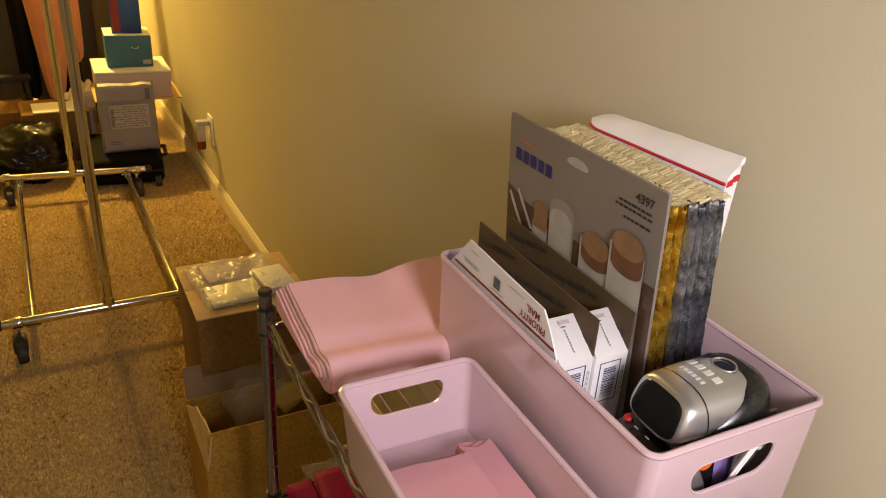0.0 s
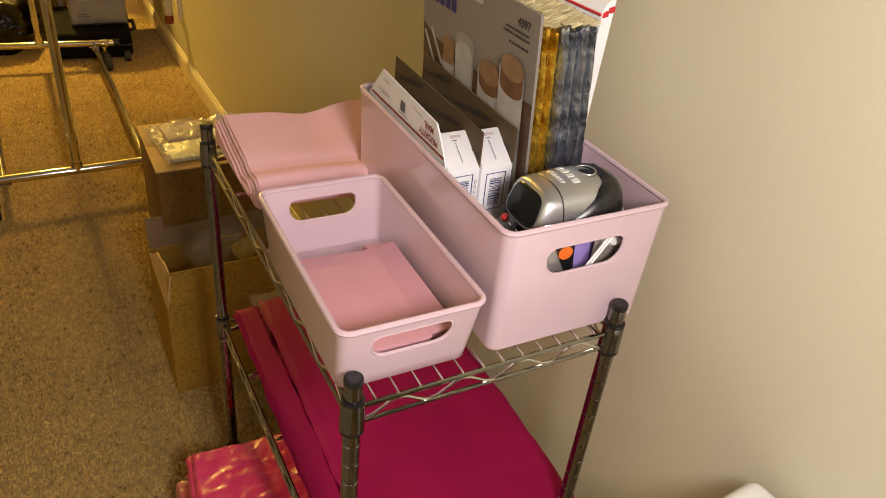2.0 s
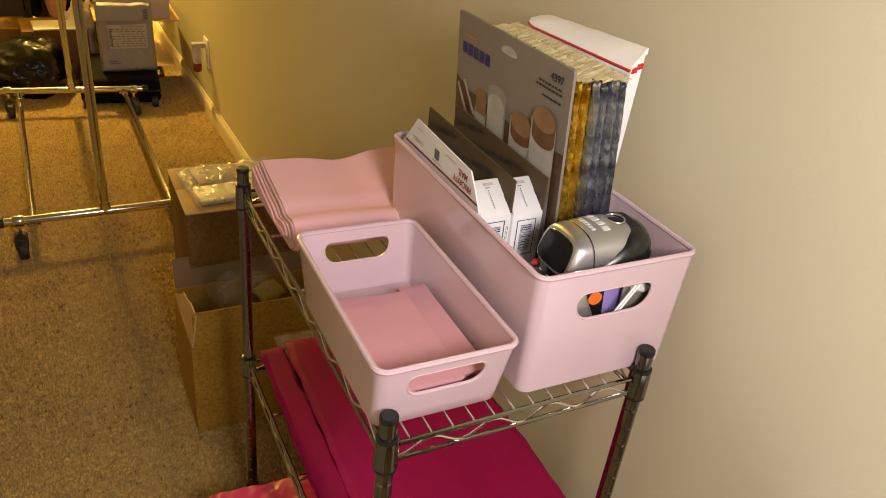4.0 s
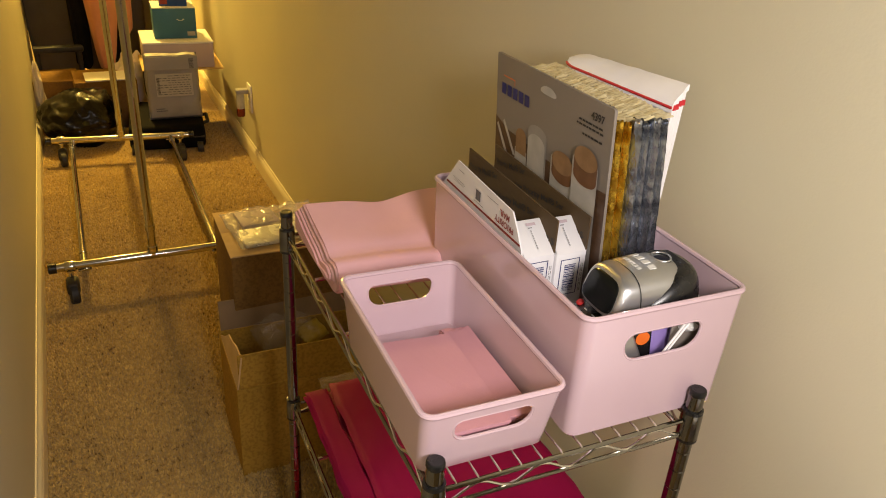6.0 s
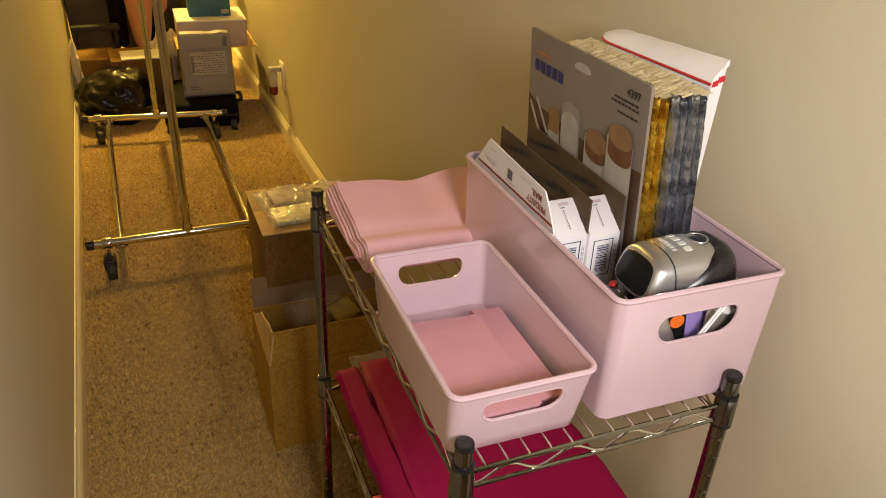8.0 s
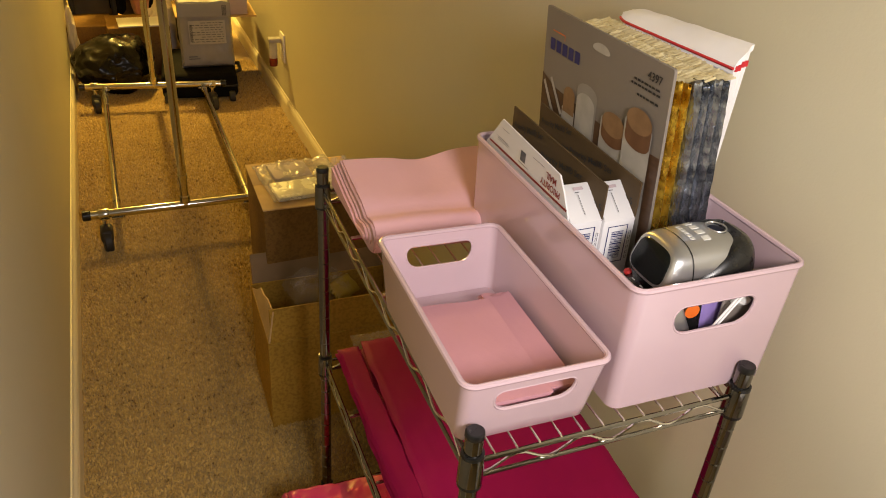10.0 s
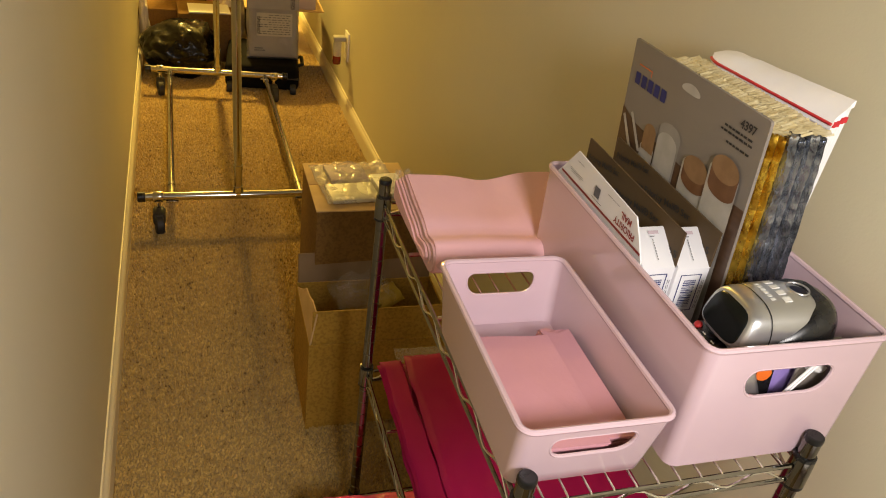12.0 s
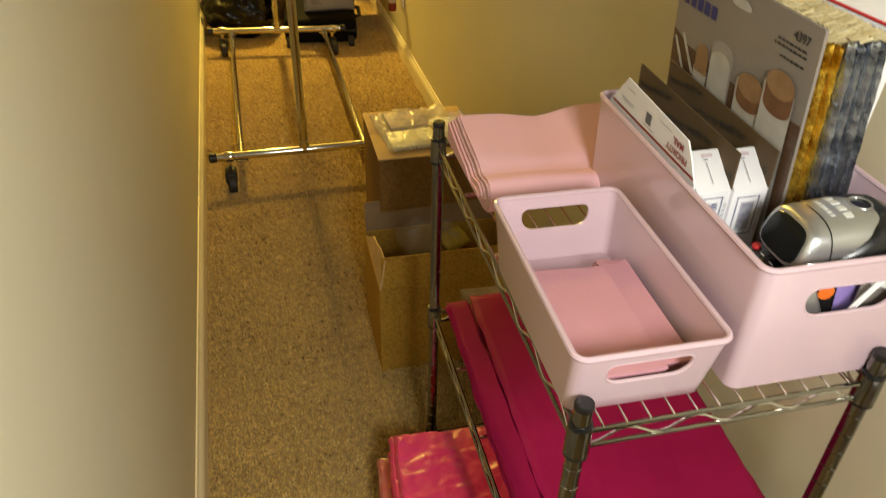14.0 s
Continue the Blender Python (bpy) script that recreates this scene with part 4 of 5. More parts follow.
# the label maker rests on small packets that show through the hand hole
pk = thing("printed_packet", "small glossy packet with orange and purple print in the bin", "packet", (0.2360, 0.0165, BF + 0.022), -2, tilt=(-8, 0))
part("pouch", boxed((-0.060, 0, 0), (0.011, 0.006, 0.084), 0.0025), M_BLACK, pk)
part("orange_print", outline([(-0.001 + 0.0085 * math.cos(a), 0.062 + 0.007 * math.sin(a)) for a in [2 * math.pi * k / 14 for k in range(14)]], pose(0, -0.0005, 0)), M_ORANGE, pk)
pk2 = thing("printed_packet", "small packet with purple dotted print in the bin", "packet", (0.2520, 0.0240, BF + 0.022), -2, tilt=(-6, 0))
part("pouch", boxed((-0.016, 0, 0), (0.026, 0.005, 0.086), 0.0022), M_PURPLE, pk2)
rl = thing("tape_roll", "narrow glossy white roll of label tape in the bin", "tape roll", (0.2920, 0.0340, BF + 0.104), 20, tilt=(58, 10))
bm = bmesh.new()
lathe(bm, [(0.024, -0.006), (0.026, -0.004), (0.026, 0.004), (0.024, 0.006), (0.016, 0.006), (0.014, 0.0), (0.016, -0.006)], 24)
part("roll", bm, M_WHITEPLASTIC, rl)
bk = thing("supply_carton", "plain pale card box under the label maker", "box", (0.240, 0.085, BF), -1.2)
part("carton", boxed((-0.062, -0.036, 0), (0.075, 0.0, 0.085), 0.002), M_LILAC, bk)

gc = thing("grey_card", "plain dark grey card standing in the pink bin", "card", (0.2790, 0.0200, BF), -1.6)
part("sheet", boxed((-0.012, 0, 0), (0.024, 0.003, 0.122), 0.001, 1), M_PACK, gc)
ts = thing("tape_strips", "two narrow shiny white tape strips leaning in the bin", "tape", (0.1970, 0.0135, BF), -1.6)
for k in range(2):
    part("strip", tube(bmesh.new(), [(0.006 * k, 0, 0), (0.040 + 0.005 * k, -0.0005, 0.050), (0.084 + 0.005 * k, 0, 0.112)], 0.0012, 6), M_POLY, ts)

# ---- magenta mailer bags on the middle tier ----
D2 = TIERS[1] + 0.005


def mailer_bag_stack(name, label, at, yaw, lx, ly, layers, th, material, seed, film_label="", droop=0.0):
    e = thing(name, label, "mailer bags", at, yaw)
    for k in range(layers):
        s = seed + 5 * k
        f = lambda u, v, s=s, k=k: (0.004 * noise.noise((u * 3, v * 4, s)) + 0.0022 * noise.noise((u * 9, v * 11, s)) + 0.0010 * noise.noise((u * 30, v * 22, s)) + 0.004 * (layers > 1) * k * 0.3
                                    - droop * max(0, 0.12 - v) ** 1.5 * 3)
        bm = slab(lx - 0.012 * (k % 2), ly - 0.010 * k, th, f, 44, 56, 0.009)
        bmesh.ops.rotate(bm, verts=bm.verts, cent=(0, 0, 0), matrix=Matrix.Rotation(radians(0.9 * (k % 2) - 0.4 * k), 3, "Z"))
        bmesh.ops.translate(bm, verts=bm.verts, vec=(0.003 * (k % 2), 0.004 * (k % 3), th * 0.92 * k))
        part("mailer_bag", bm, material, e)
    if not film_label:
        return e
    bm = slab(lx * 1.02, 0.035, 0.005, lambda u, v: 0.008 * noise.noise((u * 14, v * 4, seed)), 40, 8, 0.006)
    bmesh.ops.translate(bm, verts=bm.verts, vec=(-0.006, ly / 2 + 0.005, th * layers * 0.7))
    part("film_end", bm, M_FILM, e, film_label)
    return e


mailer_bag_stack("magenta_mailer_bags", "thick flat stack of magenta plastic mailer bags on the middle tier", (0.196, 0.260, D2), -2.3, 0.276, 0.538, 3, 0.008, M_MAGENTA, 11.0, "crinkled clear film end", 0.004)
fold = thing("folded_magenta_bags", "narrow folded magenta plastic bags beside the stack", "mailer bags", (0.0405, 0.280, D2 + 0.001), -2.3)
part("top_bag", slab(0.036, 0.50, 0.009, lambda u, v: 0.0125 + 0.0012 * noise.noise((u * 2, v * 5, 7.7)), 10, 44, 0.005), M_MAGENTA, fold)
part("fold", slab(0.039, 0.51, 0.012, lambda u, v: 0.0012 * noise.noise((u * 3, v * 9, 4.4)), 14, 50, 0.012), M_MAGENTA, fold)

# ---- bottom tier ----
D3 = TIERS[2] + 0.005
mailer_bag_stack("hot_pink_mailer_bags", "stack of shiny hot pink mailer bags on the bottom tier", (0.003, 0.362, D3 + 0.022), -5.5, 0.190, 0.216, 4, 0.0195, M_HOTPINK, 31.0)
ps = thing("pink_film_sleeve", "crumpled pink-tinted clear film under the hot pink bags", "plastic wrap", (-0.004, 0.355, D3), -4.5)
part("film", slab(0.215, 0.238, 0.020, lambda u, v: 0.002 + 0.004 * abs(noise.noise((u * 14, v * 12, 6))), 44, 44, 0.010), M_SLEEVE, ps)
plastic_bin("low_white_bin", "low white plastic bin with slotted end on the bottom tier", (0.100, 0.138, D3), -2.3, 0.150, 0.190, 0.060, 0.006, 0.006, 0.060, 0.012, 0.018, M_WHITEPLASTIC)


# ---- cartons beside the shelf ----
def open_carton():
    e = thing("open_carton", "open brown cardboard carton with torn flaps on the carpet", "carton", (0.085, 0.895, 0), -1.5)
    x0, x1, y0, y1, h, t = -0.118, 0.190, -0.112, 0.105, 0.226, 0.004
    def wall(name, lo, hi):
        part(name, boxed(lo, hi, 0.0008, 1), M_CARD, e)
    wall("side_panel", (x0, y0, 0), (x1, y0 + t, h))
    wall("side_panel", (x0, y1 - t, 0), (x1, y1, h + 0.004))
    wall("side_panel", (x0, y0 + t, 0), (x0 + t, y1 - t, h))
    wall("side_panel", (x1 - t, y0 + t, 0), (x1, y1 - t, h))
    wall("base_panel", (x0 + t, y0 + t, 0), (x1 - t, y1 - t, 0.006))
    # flaps: far one stands up, near one leans inwards, west one torn and folded out
    bm = boxed((x0 + 0.004, 0, 0), (x1 - 0.004, 0.003, 0.070), 0.0008, 1)
    bmesh.ops.transform(bm, matrix=pose(0, y1 - 0.002, h + 0.002, -12, 0, 0), verts=bm.verts)
    # greyer tone than the carton's other panels
    part("flap", bm, M_CARD_PALE, e, "greyish far flap")
    bm = boxed((x0 + 0.006, 0, 0), (x1 - 0.006, 0.003, 0.076), 0.0008, 1)
    bmesh.ops.transform(bm, matrix=pose(0, y0 + 0.002, h, -5, 0, 0), verts=bm.verts)
    part("flap", bm, M_CARD, e)
    bm = bmesh.new()
    pts = [(y0 + 0.002, 0), (y1 - 0.008, 0), (y1 - 0.03, 0.012), (0.045, 0.030), (0.02, 0.050), (-0.02, 0.057), (-0.05, 0.068), (y0 + 0.006, 0.074)]
    loft(bm, [[(x, y, z) for y, z in pts] for x in (0, 0.003)])
    bmesh.ops.transform(bm, matrix=pose(x0 + 0.001, 0, h - 0.002, 0, 9, 0), verts=bm.verts)
    part("torn_flap", bm, M_CARD_IN, e, "torn pale-edged flap")
    return e


open_carton()
wrapc = thing("crumpled_film", "crumpled clear plastic wrap in the open carton", "plastic wrap", (0.105, 0.955, 0.20), 10)
part("wrap", slab(0.13, 0.09, 0.05, lambda u, v: 0.03 * noise.noise((u * 6, v * 6, 2)), 26, 20, 0.02), M_FILM, wrapc)
yp = thing("yellow_packet", "small yellow packet among the wrap in the carton", "packet", (0.165, 0.960, 0.205), 30, tilt=(30, 0))
part("pouch", slab(0.07, 0.05, 0.016, lambda u, v: 0.004 * noise.noise((u * 5, v * 5, 8)), 14, 10, 0.012), M_YELLOWPACK, yp)


def tall_carton():
    e = thing("tall_carton", "tall brown cardboard carton standing behind the open one", "carton", (0.116, 1.125, 0), -1)
    x0, x1, y0, y1, h = -0.105, 0.125, -0.118, 0.110, 0.402
    # dark brown body, lid flaps in a paler tan
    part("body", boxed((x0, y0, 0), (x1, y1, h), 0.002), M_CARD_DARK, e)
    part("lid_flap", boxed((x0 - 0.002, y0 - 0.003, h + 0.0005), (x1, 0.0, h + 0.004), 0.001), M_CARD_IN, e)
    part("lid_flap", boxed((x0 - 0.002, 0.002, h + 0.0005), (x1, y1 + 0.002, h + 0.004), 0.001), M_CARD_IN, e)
    return e


tall_carton()
fc = thing("film_wrapped_goods", "white goods in crinkled clear film on the tall carton", "wrapped goods", (0.118, 1.125, 0.4065), 4)
part("wrapped_item", boxed((-0.078, -0.090, 0), (0.030, -0.010, 0.010), 0.003), M_WHITEPLASTIC, fc)
part("wrapped_item", boxed((0.035, -0.080, 0), (0.100, 0.020, 0.014), 0.003), M_WHITECARD, fc)
part("wrapped_item", boxed((-0.060, 0.000, 0), (0.028, 0.080, 0.012), 0.003), M_LILAC, fc)
bm = slab(0.180, 0.190, 0.012, lambda u, v: 0.007 * noise.noise((u * 7, v * 7, 5)) + 0.004 * noise.noise((u * 17, v * 17, 2)), 44, 44, 0.012)
part("film", bm, M_CRINKLE, fc, "crinkled clear film")


# ---- garment rack ----
def garment_rack():
    e = thing("garment_rack", "chrome rolling garment rack standing in the passage", "garment rack", (-0.105, 0, 0), 0)
    z, half, ya, yb = 0.098, 0.262, 1.667, 2.759
    for y_end in (ya, yb):
        def along(x):
            return y_end - (0.056 * (x + half) / (2 * half) if y_end == yb else 0.0)
        part("end_bar", tube(bmesh.new(), [(-half, along(-half), z), (half, along(half), z)], 0.0125, 14), M_RACK, e)
        for s in (-1, 1):
            y = along(s * half)
            bm = lathe(bmesh.new(), [(0.0128, 0), (0.0150, 0.002), (0.0150, 0.020), (0.0128, 0.022)], 14)
            bmesh.ops.transform(bm, matrix=pose(s * (half - 0.006), y, z, 0, s * 90, 0), verts=bm.verts)
            part("end_plug", bm, M_BLACK, e, "black plastic end plug")
            x = s * (half - 0.040)
            part("caster_stem", lathe(bmesh.new(), [(0.006, 0.055), (0.006, 0.084), (0.014, 0.084), (0.014, 0.088)], 12, (x, y, 0)), M_RACK, e)
            ring = lathe(bmesh.new(), [(0.0150, -0.014), (0.0162, -0.010), (0.0162, 0.010), (0.0150, 0.014)], 14)
            bmesh.ops.transform(ring, matrix=pose(x, y, z, 0, 90, 0), verts=ring.verts)
            part("bracket", ring, M_RACK, e)
            fork = boxed((x - 0.017, y - 0.048, 0.026), (x + 0.017, y + 0.012, 0.064), 0.010, 3)
            caster = part("caster_hood", fork, M_RUBBER, e, "black caster hood")
            wh = lathe(bmesh.new(), [(0.010, -0.010), (0.026, -0.012), (0.030, -0.008), (0.030, 0.008), (0.026, 0.012), (0.010, 0.010)], 20)
            bmesh.ops.transform(wh, matrix=pose(x, y - 0.038, 0.030, 0, 90, 8), verts=wh.verts)
            part("wheel", wh, M_RUBBER, caster)
        y = along(0)
        part("upright", tube(bmesh.new(), [(0.0, y, z), (0.0, y, 1.62)], 0.0125, 14), M_RACK, e)
        part("upright_joint", lathe(bmesh.new(), [(0.0126, 0.0), (0.0142, 0.001), (0.0142, 0.016), (0.0126, 0.017)], 14, (0, y, z + 0.082)), M_RACK, e)
        part("foot_joint", lathe(bmesh.new(), [(0.0126, 0.010), (0.0155, 0.012), (0.0150, 0.030), (0.0126, 0.032)], 14, (0, y, z)), M_RACK, e)
        for s in (-1, 1):
            y = along(s * 0.185)
            b = boxed((s * 0.185 - 0.018, y - 0.012, z - 0.0155), (s * 0.185 + 0.018, y + 0.012, z - 0.010), 0.002)
            part("rail_plate", b, M_RACK, e)
    for s in (-1, 1):
        part("long_rail", tube(bmesh.new(), [(s * 0.185, ya, z - 0.004), (s * 0.185, yb - 0.028 - s * 0.020, z - 0.004)], 0.0095, 12), M_RACK, e)
        for y in (ya + 0.08, yb - 0.10):
            sl = lathe(bmesh.new(), [(0.0096, -0.010), (0.0112, -0.009), (0.0112, 0.009), (0.0096, 0.010)], 12)
            bmesh.ops.transform(sl, matrix=pose(s * 0.185, y, z - 0.004, 90, 0, 0), verts=sl.verts)
            part("rail_sleeve", sl, M_RACK, e)
    part("hanging_rail", tube(bmesh.new(), [(0, ya - 0.03, 1.62), (0, yb + 0.002, 1.62)], 0.0125, 14), M_RACK, e)
    return e


garment_rack()


# ---- socket with plug-in freshener ----
sk = tagged(part("wall_socket", boxed((XR - 0.006, 2.565, 0.212), (XR, 2.635, 0.325), 0.002), M_WHITEPLASTIC, None), "cream plastic wall socket plate", "socket")
for zc in (0.238, 0.285):
    part("socket_face", boxed((XR - 0.0078, 2.585, zc - 0.008), (XR - 0.0061, 2.615, zc + 0.022), 0.0006, 1), M_TRIM, sk)
fr = thing("plug_in_freshener", "plug-in air freshener with dark red liquid in the wall socket", "air freshener", (XR - 0.040, 2.605, 0.190), 0)
part("bottle", lathe(bmesh.new(), [(0.010, 0.034), (0.0165, 0.036), (0.0170, 0.085), (0.015, 0.098), (0.008, 0.100)], 18), M_CLEAR, fr, "clear bottle")
part("liquid", lathe(bmesh.new(), [(0.008, 0.0), (0.0155, 0.003), (0.0168, 0.014), (0.0168, 0.036), (0.008, 0.037)], 18), M_LIQUID, fr, "dark red liquid")
part("warmer", boxed((-0.018, -0.019, 0.098), (0.032, 0.019, 0.116), 0.006, 3), M_LABELGREY, fr, "cream warmer housing")


# ---- far end of the passage ----
def suitcase():
    e = thing("black_suitcase", "black fabric suitcase lying flat on the carpet", "suitcase", (0.095, 2.960, 0), -6)
    part("shell", boxed((-0.150, -0.190, 0.012), (0.155, 0.200, 0.117), 0.022, 3), M_NYLON, e)
    part("zip_band", boxed((-0.152, -0.192, 0.062), (0.157, 0.202, 0.070), 0.003, 1), M_RUBBER, e)
    for x in (-0.13, 0.13):
        w = lathe(bmesh.new(), [(0.006, -0.012), (0.022, -0.012), (0.024, 0.0), (0.022, 0.012), (0.006, 0.012)], 16)
        bmesh.ops.transform(w, matrix=pose(x, -0.200, 0.024, 0, 90, 0), verts=w.verts)
        part("wheel", w, M_RUBBER, e)
    part("carry_handle", tube(bmesh.new(), [(0.156, -0.06, 0.085), (0.174, -0.05, 0.088), (0.174, 0.05, 0.088), (0.156, 0.06, 0.085)], 0.008, 8), M_RUBBER, e)
    return e


suitcase()
db = thing("dark_duffel", "dark soft bag on the suitcase under a cardboard sheet", "bag", (0.165, 3.085, 0.118), 0)
part("body", boxed((-0.125, -0.130, 0), (0.085, 0.140, 0.173), 0.035, 3), M_NYLON, db)


def parcel():
    e = thing("grey_parcel", "grey poly parcel with address label leaning on the dark bag", "parcel", (0.132, 2.872, 0.1185), -1, tilt=(-7, 0))
    f = lambda u, v: 0.0045 * noise.noise((u * 4, v * 4, 9)) + 0.002 * noise.noise((u * 11, v * 11, 3))
    bm = slab(0.216, 0.275, 0.045, f, 26, 30, 0.018)
    bmesh.ops.transform(bm, matrix=Matrix.Translation((0, 0.0225, 0.1375)) @ Matrix.Rotation(radians(90), 4, "X"), verts=bm.verts)
    body = part("wrapper", bm, M_GREYPOLY, e)
    part("top_band", boxed((-0.106, -0.0305, 0.208), (0.106, -0.0285, 0.262), 0.0008, 1), M_GREYPOLY, e)
    lab = part("address_label", boxed((-0.070, -0.0300, 0.098), (0.078, -0.0285, 0.192), 0.0005, 1), M_LABELGREY, e, "pale paper address label")
    rnd = random.Random(2)
    bars = []
    for k in range(9):
        z = 0.182 - 0.0095 * k
        x = -0.062 if k % 3 else -0.02
        while x < 0.066:
            w = rnd.uniform(0.006, 0.02)
            bars.append((x, z, min(x + w, 0.07), z + 0.003))
            x += w + 0.005
    part("printed_lines", plates(bars, pose(0, -0.0304, 0)), M_GREYINK, lab)
    part("barcode", plates([(-0.067 + 0, 0.108 + 0.0025 * k, -0.055, 0.1092 + 0.0025 * k) for k in range(28)], pose(0, -0.0306, 0)), M_INK, lab)
    part("barcode", plates([(0.070, 0.212 + 0.0030 * k, 0.088, 0.2135 + 0.0030 * k) for k in range(14)], pose(0, -0.0310, 0)), M_INK, e)
    part("small_print", plates([(-0.08, 0.045, -0.045, 0.049), (-0.08, 0.036, -0.035, 0.040)], pose(0, -0.0285, 0)), M_GREYINK, e)
    return e


parcel()
cs = thing("cardboard_sheet", "flat brown cardboard sheet under a pale box", "cardboard", (0.195, 3.120, 0.2925), -2)
part("sheet", boxed((-0.165, -0.130, 0), (0.175, 0.150, 0.006), 0.001, 1), M_CARD_IN, cs)
wb = thing("pale_box", "flat pale lilac box with white lid on the cardboard sheet", "box", (0.192, 3.130, 0.299), -2)
part("tray", boxed((-0.148, -0.125, 0), (0.142, 0.135, 0.104), 0.003), M_LILAC, wb)
part("lid", boxed((-0.150, -0.127, 0.104), (0.144, 0.137, 0.112), 0.002), M_WHITECARD, wb, "white lid")
tb = thing("teal_box", "teal card box with white top on the pale box", "box", (0.195, 3.160, 0.4115), -3)
part("carton", boxed((-0.092, -0.085, 0), (0.085, 0.085, 0.128), 0.002), M_TEAL, tb)
part("lid", boxed((-0.0925, -0.0855, 0.128), (0.0855, 0.0855, 0.131), 0.001, 1), M_WHITECARD, tb, "white top")
part("sticker", plates([(0.045, 0.012, 0.078, 0.030)], pose(0, -0.0858, 0)), M_LABELGREY, tb)
part("small_print", plates([(0.005, 0.080, 0.012, 0.084), (0.028, 0.080, 0.036, 0.084), (0.010, 0.076, 0.030, 0.078)], pose(0, -0.0858, 0)), M_MARK, tb)
bb = thing("blue_box", "dark blue printed box on the teal box", "box", (0.195, 3.165, 0.5425), -8)
part("carton", boxed((-0.055, -0.055, 0), (0.060, 0.055, 0.150), 0.002), M_BLUE, bb)
part("side_print", plates([(-0.050, 0.008, -0.020, 0.14)], pose(0, -0.0555, 0)), M_DARKREDINK, bb)


def bin_liner():
    e = thing("black_bin_bag", "full shiny black plastic bin bag on the carpet", "bin bag", (-0.235, 3.020, 0), 0)
    bm = bmesh.new()
    bmesh.ops.create_icosphere(bm, subdivisions=5, radius=1)
    for v in bm.verts:
        p = v.co.copy()
        d = 1 + 0.16 * noise.noise(p * 1.7) + 0.10 * abs(noise.noise(p * 4.2)) + 0.05 * abs(noise.noise(p * 9 + Vector((3, 1, 2))))
        z = p.z * d
        v.co = Vector((p.x * d * 0.158, p.y * d * 0.160, max(0.0, 0.108 + 0.118 * z)))
        if v.co.z < 0.02:
            v.co.x *= 0.92
    part("bag", bm, M_BIN_BAG, e)
    return e


bin_liner()
bc = thing("brown_carton", "brown carton with white paper on top beside the bin bag", "carton", (-0.105, 3.245, 0), 2)
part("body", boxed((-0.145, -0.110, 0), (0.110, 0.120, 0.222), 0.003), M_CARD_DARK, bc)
part("paper", boxed((-0.100, -0.108, 0.223), (0.078, 0.040, 0.229), 0.001, 1), M_WHITECARD, bc, "white paper sheet")
cp = thing("crumpled_paper", "crumpled pale packing paper beside the carton", "paper", (0.000, 3.330, 0), 0)
bm = bmesh.new()
bmesh.ops.create_icosphere(bm, subdivisions=4, radius=1)
for v in bm.verts:
    p = v.co.copy()
    d = 1 + 0.35 * noise.noise(p * 2.3) + 0.12 * noise.noise(p * 6)
    v.co = Vector((p.x * d * 0.075, p.y * d * 0.07, max(0, 0.15 + 0.15 * p.z * d)))
part("paper", bm, M_WHITECLOTH, cp)


def hanging_cloth(name, label, x, y, w, z0, z1, material, seed, taper, depth=0.035):
    """A hanging garment: a closed pleated tube that narrows towards its hem."""
    e = thing(name, label, "garment", (x, y, z0), 0)
    bm = bmesh.new()
    loops = []
    nz, na = 26, 60
    for j in range(nz + 1):
        s = j / nz
        z = (z1 - z0) * s
        k = taper + (1 - taper) * s ** 0.7
        loop = []
        for i in range(na):
            a = 2 * math.pi * i / na
            pleat = 1 + 0.22 * math.sin(5 * a + seed + 1.2 * s) * (0.4 + 0.6 * (1 - s)) + 0.10 * noise.noise((math.cos(a) * 2, math.sin(a) * 2, s * 3 + seed))
            loop.append((w / 2 * k * math.cos(a) + 0.012 * math.sin(seed + 3 * s), depth * pleat * math.sin(a), z + 0.012 * math.sin(2 * a + seed) * (1 - s)))
        loops.append(loop)
    loft(bm, loops)
    part("cloth", bm, material, e)
    part("hanger_hook", tube(bmesh.new(), [(0, 0, z1 - z0 - 0.01), (0, 0, z1 - z0 + 0.05), (0.012, 0, z1 - z0 + 0.07), (0.0, 0, z1 - z0 + 0.085)], 0.0018, 6), M_RACK, e)
    return e


hanging_cloth("salmon_garment", "long salmon pink garment hanging with narrow hem", -0.092, 3.60, 0.235, 0.165, 1.02, M_SALMONCLOTH, 0.4, 0.26, 0.05)
hanging_cloth("salmon_garment", "salmon pink garment hanging beside the longer one", 0.020, 3.66, 0.130, 0.330, 1.02, M_SALMONCLOTH, 2.2, 0.35)
hanging_cloth("black_garment", "long black garment hanging behind the salmon ones", -0.195, 3.70, 0.095, 0.160, 1.02, M_DARKCLOTH, 1.1, 0.80)
hanging_cloth("black_garment", "black garment hanging between the salmon ones", -0.030, 3.76, 0.180, 0.100, 1.02, M_DARKCLOTH, 3.4, 0.85)
hanging_cloth("olive_garment", "dull olive garment hanging at the passage end", 0.220, 3.72, 0.200, 0.040, 1.02, M_OLIVECLOTH, 4.1, 0.85)
hanging_cloth("olive_garment", "dull olive coat hanging against the passage end", -0.300, 3.82, 0.230, 0.020, 1.02, M_OLIVECLOTH, 2.7, 0.95)
hanging_cloth("olive_garment", "wide dull olive coat hanging behind the black garments", 0.020, 3.84, 0.420, 0.020, 1.02, M_OLIVECLOTH, 0.9, 0.95)
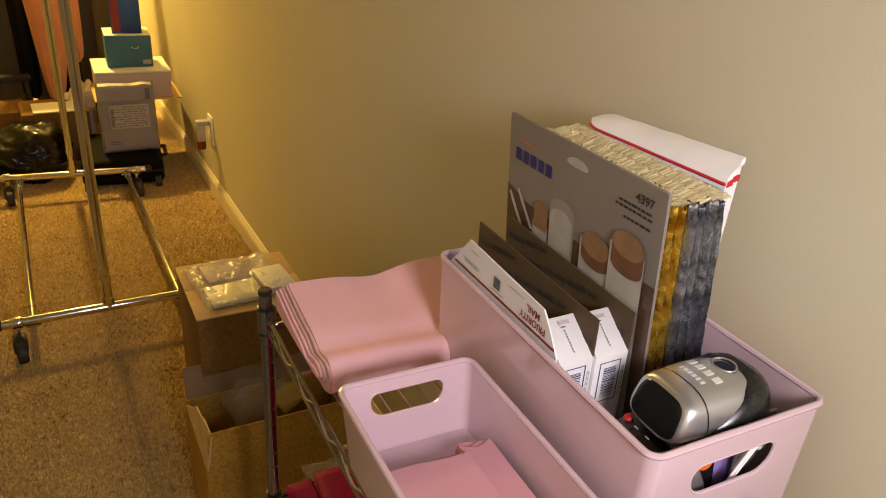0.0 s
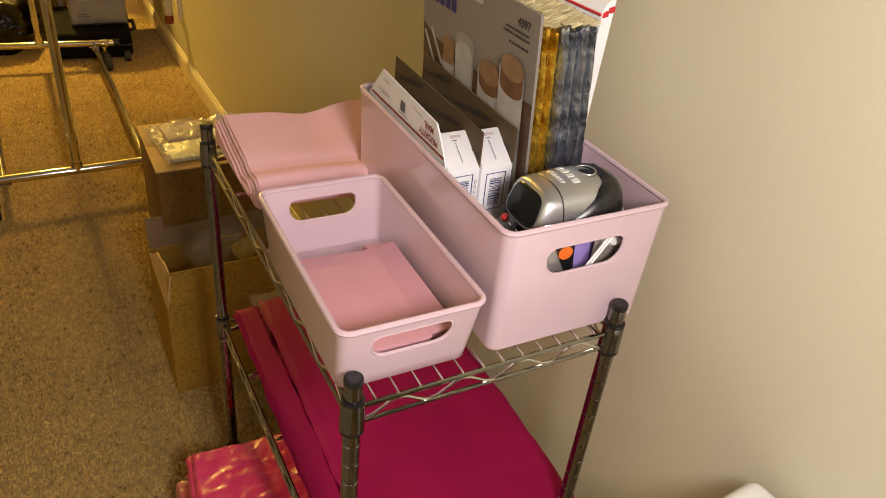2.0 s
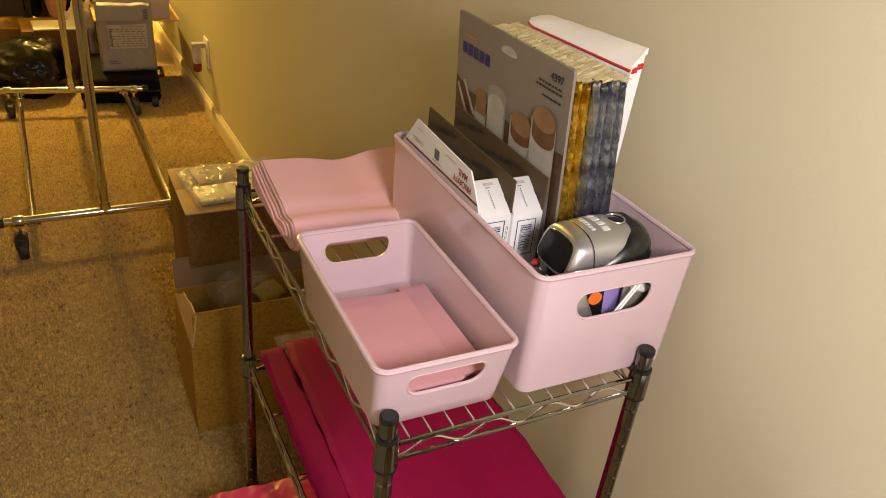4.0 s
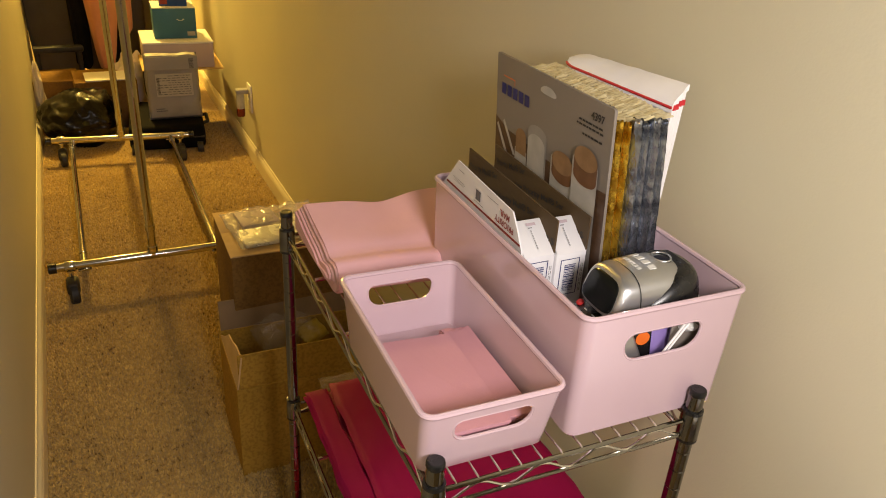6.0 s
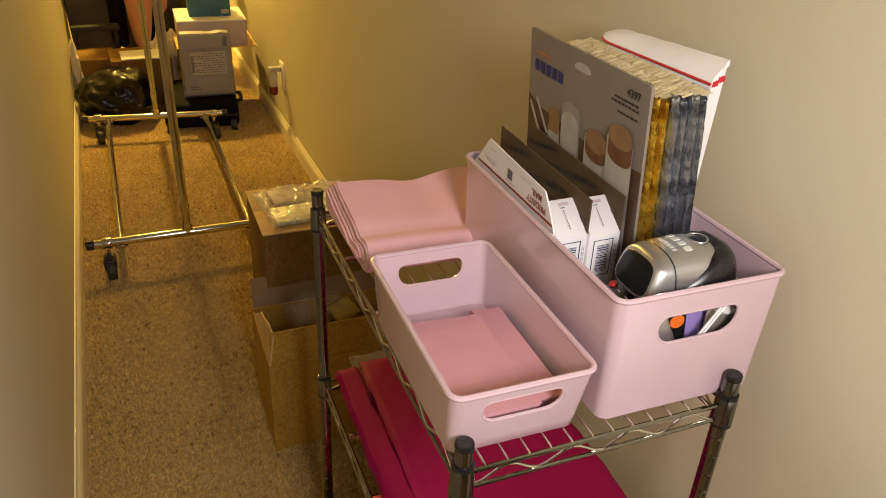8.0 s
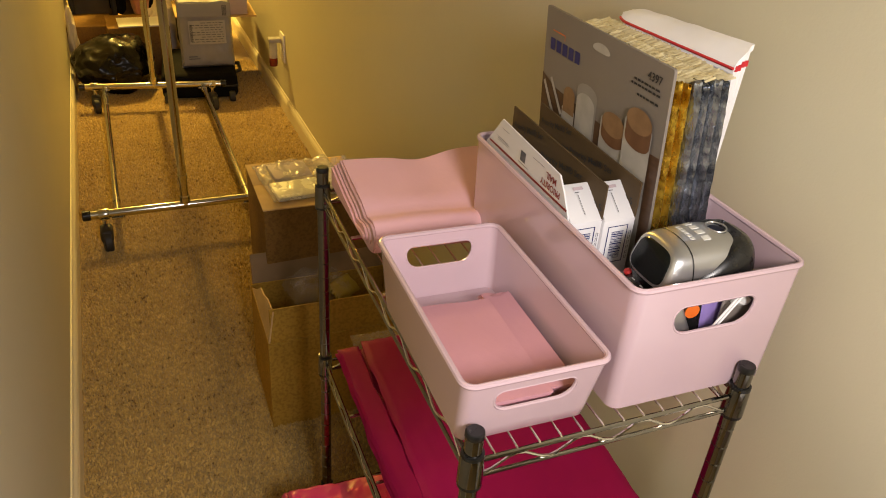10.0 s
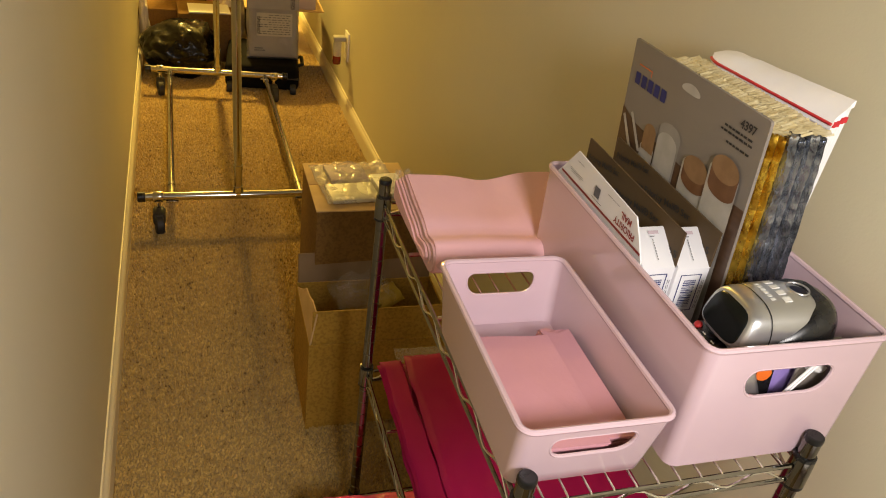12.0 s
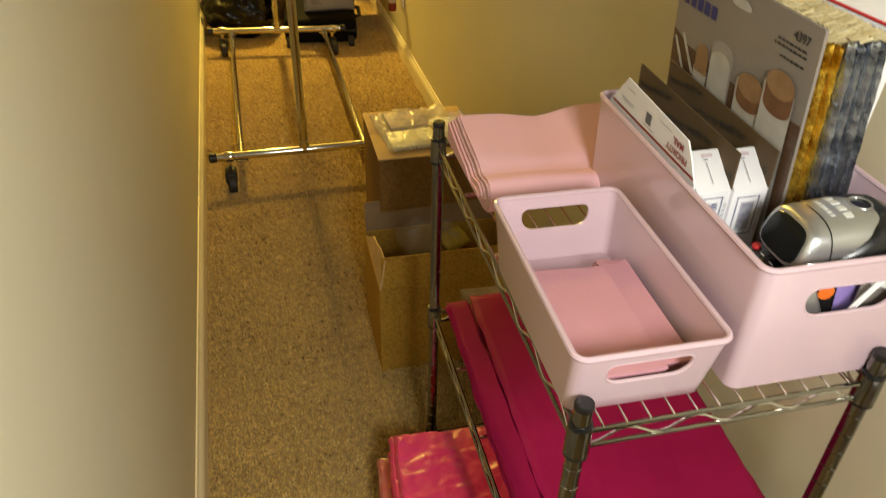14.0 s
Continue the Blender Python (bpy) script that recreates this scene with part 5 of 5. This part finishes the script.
for ry in (3.70, 3.83):
    rail = thing("clothes_rail", "chrome clothes rail spanning the passage end", "clothes rail", (0, ry, 1.095), 0)
    part("rail", tube(bmesh.new(), [(XL, 0, 0), (XR, 0, 0)], 0.0125, 12), M_RACK, rail)
    for x, s in ((XL, 1), (XR, -1)):
        f = lathe(bmesh.new(), [(0.028, 0), (0.028, 0.004), (0.016, 0.012)], 16)
        bmesh.ops.transform(f, matrix=pose(x, 0, 0, 0, s * 90, 0), verts=f.verts)
        part("flange", f, M_RACK, rail)
ch = thing("dark_bar_stool_base", "dark flat metal arm low across the passage end", "furniture arm", (-0.300, 3.55, 0), 4)
part("arm", boxed((-0.100, -0.025, 0.262), (0.115, 0.025, 0.290), 0.008), M_RUBBER, ch)
part("leg", tube(bmesh.new(), [(-0.085, 0, 0), (-0.085, 0, 0.265)], 0.012, 10), M_RUBBER, ch)
part("leg", tube(bmesh.new(), [(0.095, 0, 0), (0.095, 0, 0.265)], 0.012, 10), M_RUBBER, ch)
ld = thing("low_card_box", "low open brown cardboard box behind the bin bag", "carton", (-0.290, 3.42, 0), 0)
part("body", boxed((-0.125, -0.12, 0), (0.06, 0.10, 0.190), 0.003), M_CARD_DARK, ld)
wc = thing("white_scrap", "crumpled white plastic scrap hanging by the baseboard", "plastic scrap", (XL + 0.028, 3.20, 0.0), 0)
bm = bmesh.new()
bmesh.ops.create_icosphere(bm, subdivisions=4, radius=1)
for v in bm.verts:
    p = v.co.copy()
    d = 1 + 0.4 * noise.noise(p * 2.1 + Vector((5, 0, 0)))
    v.co = Vector((p.x * d * 0.020, p.y * d * 0.045, max(0, 0.14 + 0.15 * p.z * d)))
part("scrap", bm, M_WHITECLOTH, wc)


# ---- white box beside the shelf, close to the wall ----
wbx = thing("white_storage_box", "white plastic storage box with rounded lid against the wall", "storage box", (0.305, -0.300, 0), 4)
part("body", boxed((-0.085, -0.130, 0), (0.078, 0.125, 0.557), 0.012, 3), M_WHITEPLASTIC, wbx)
part("lid", boxed((-0.090, -0.135, 0.558), (0.083, 0.130, 0.592), 0.014, 4), M_WHITEPLASTIC, wbx)
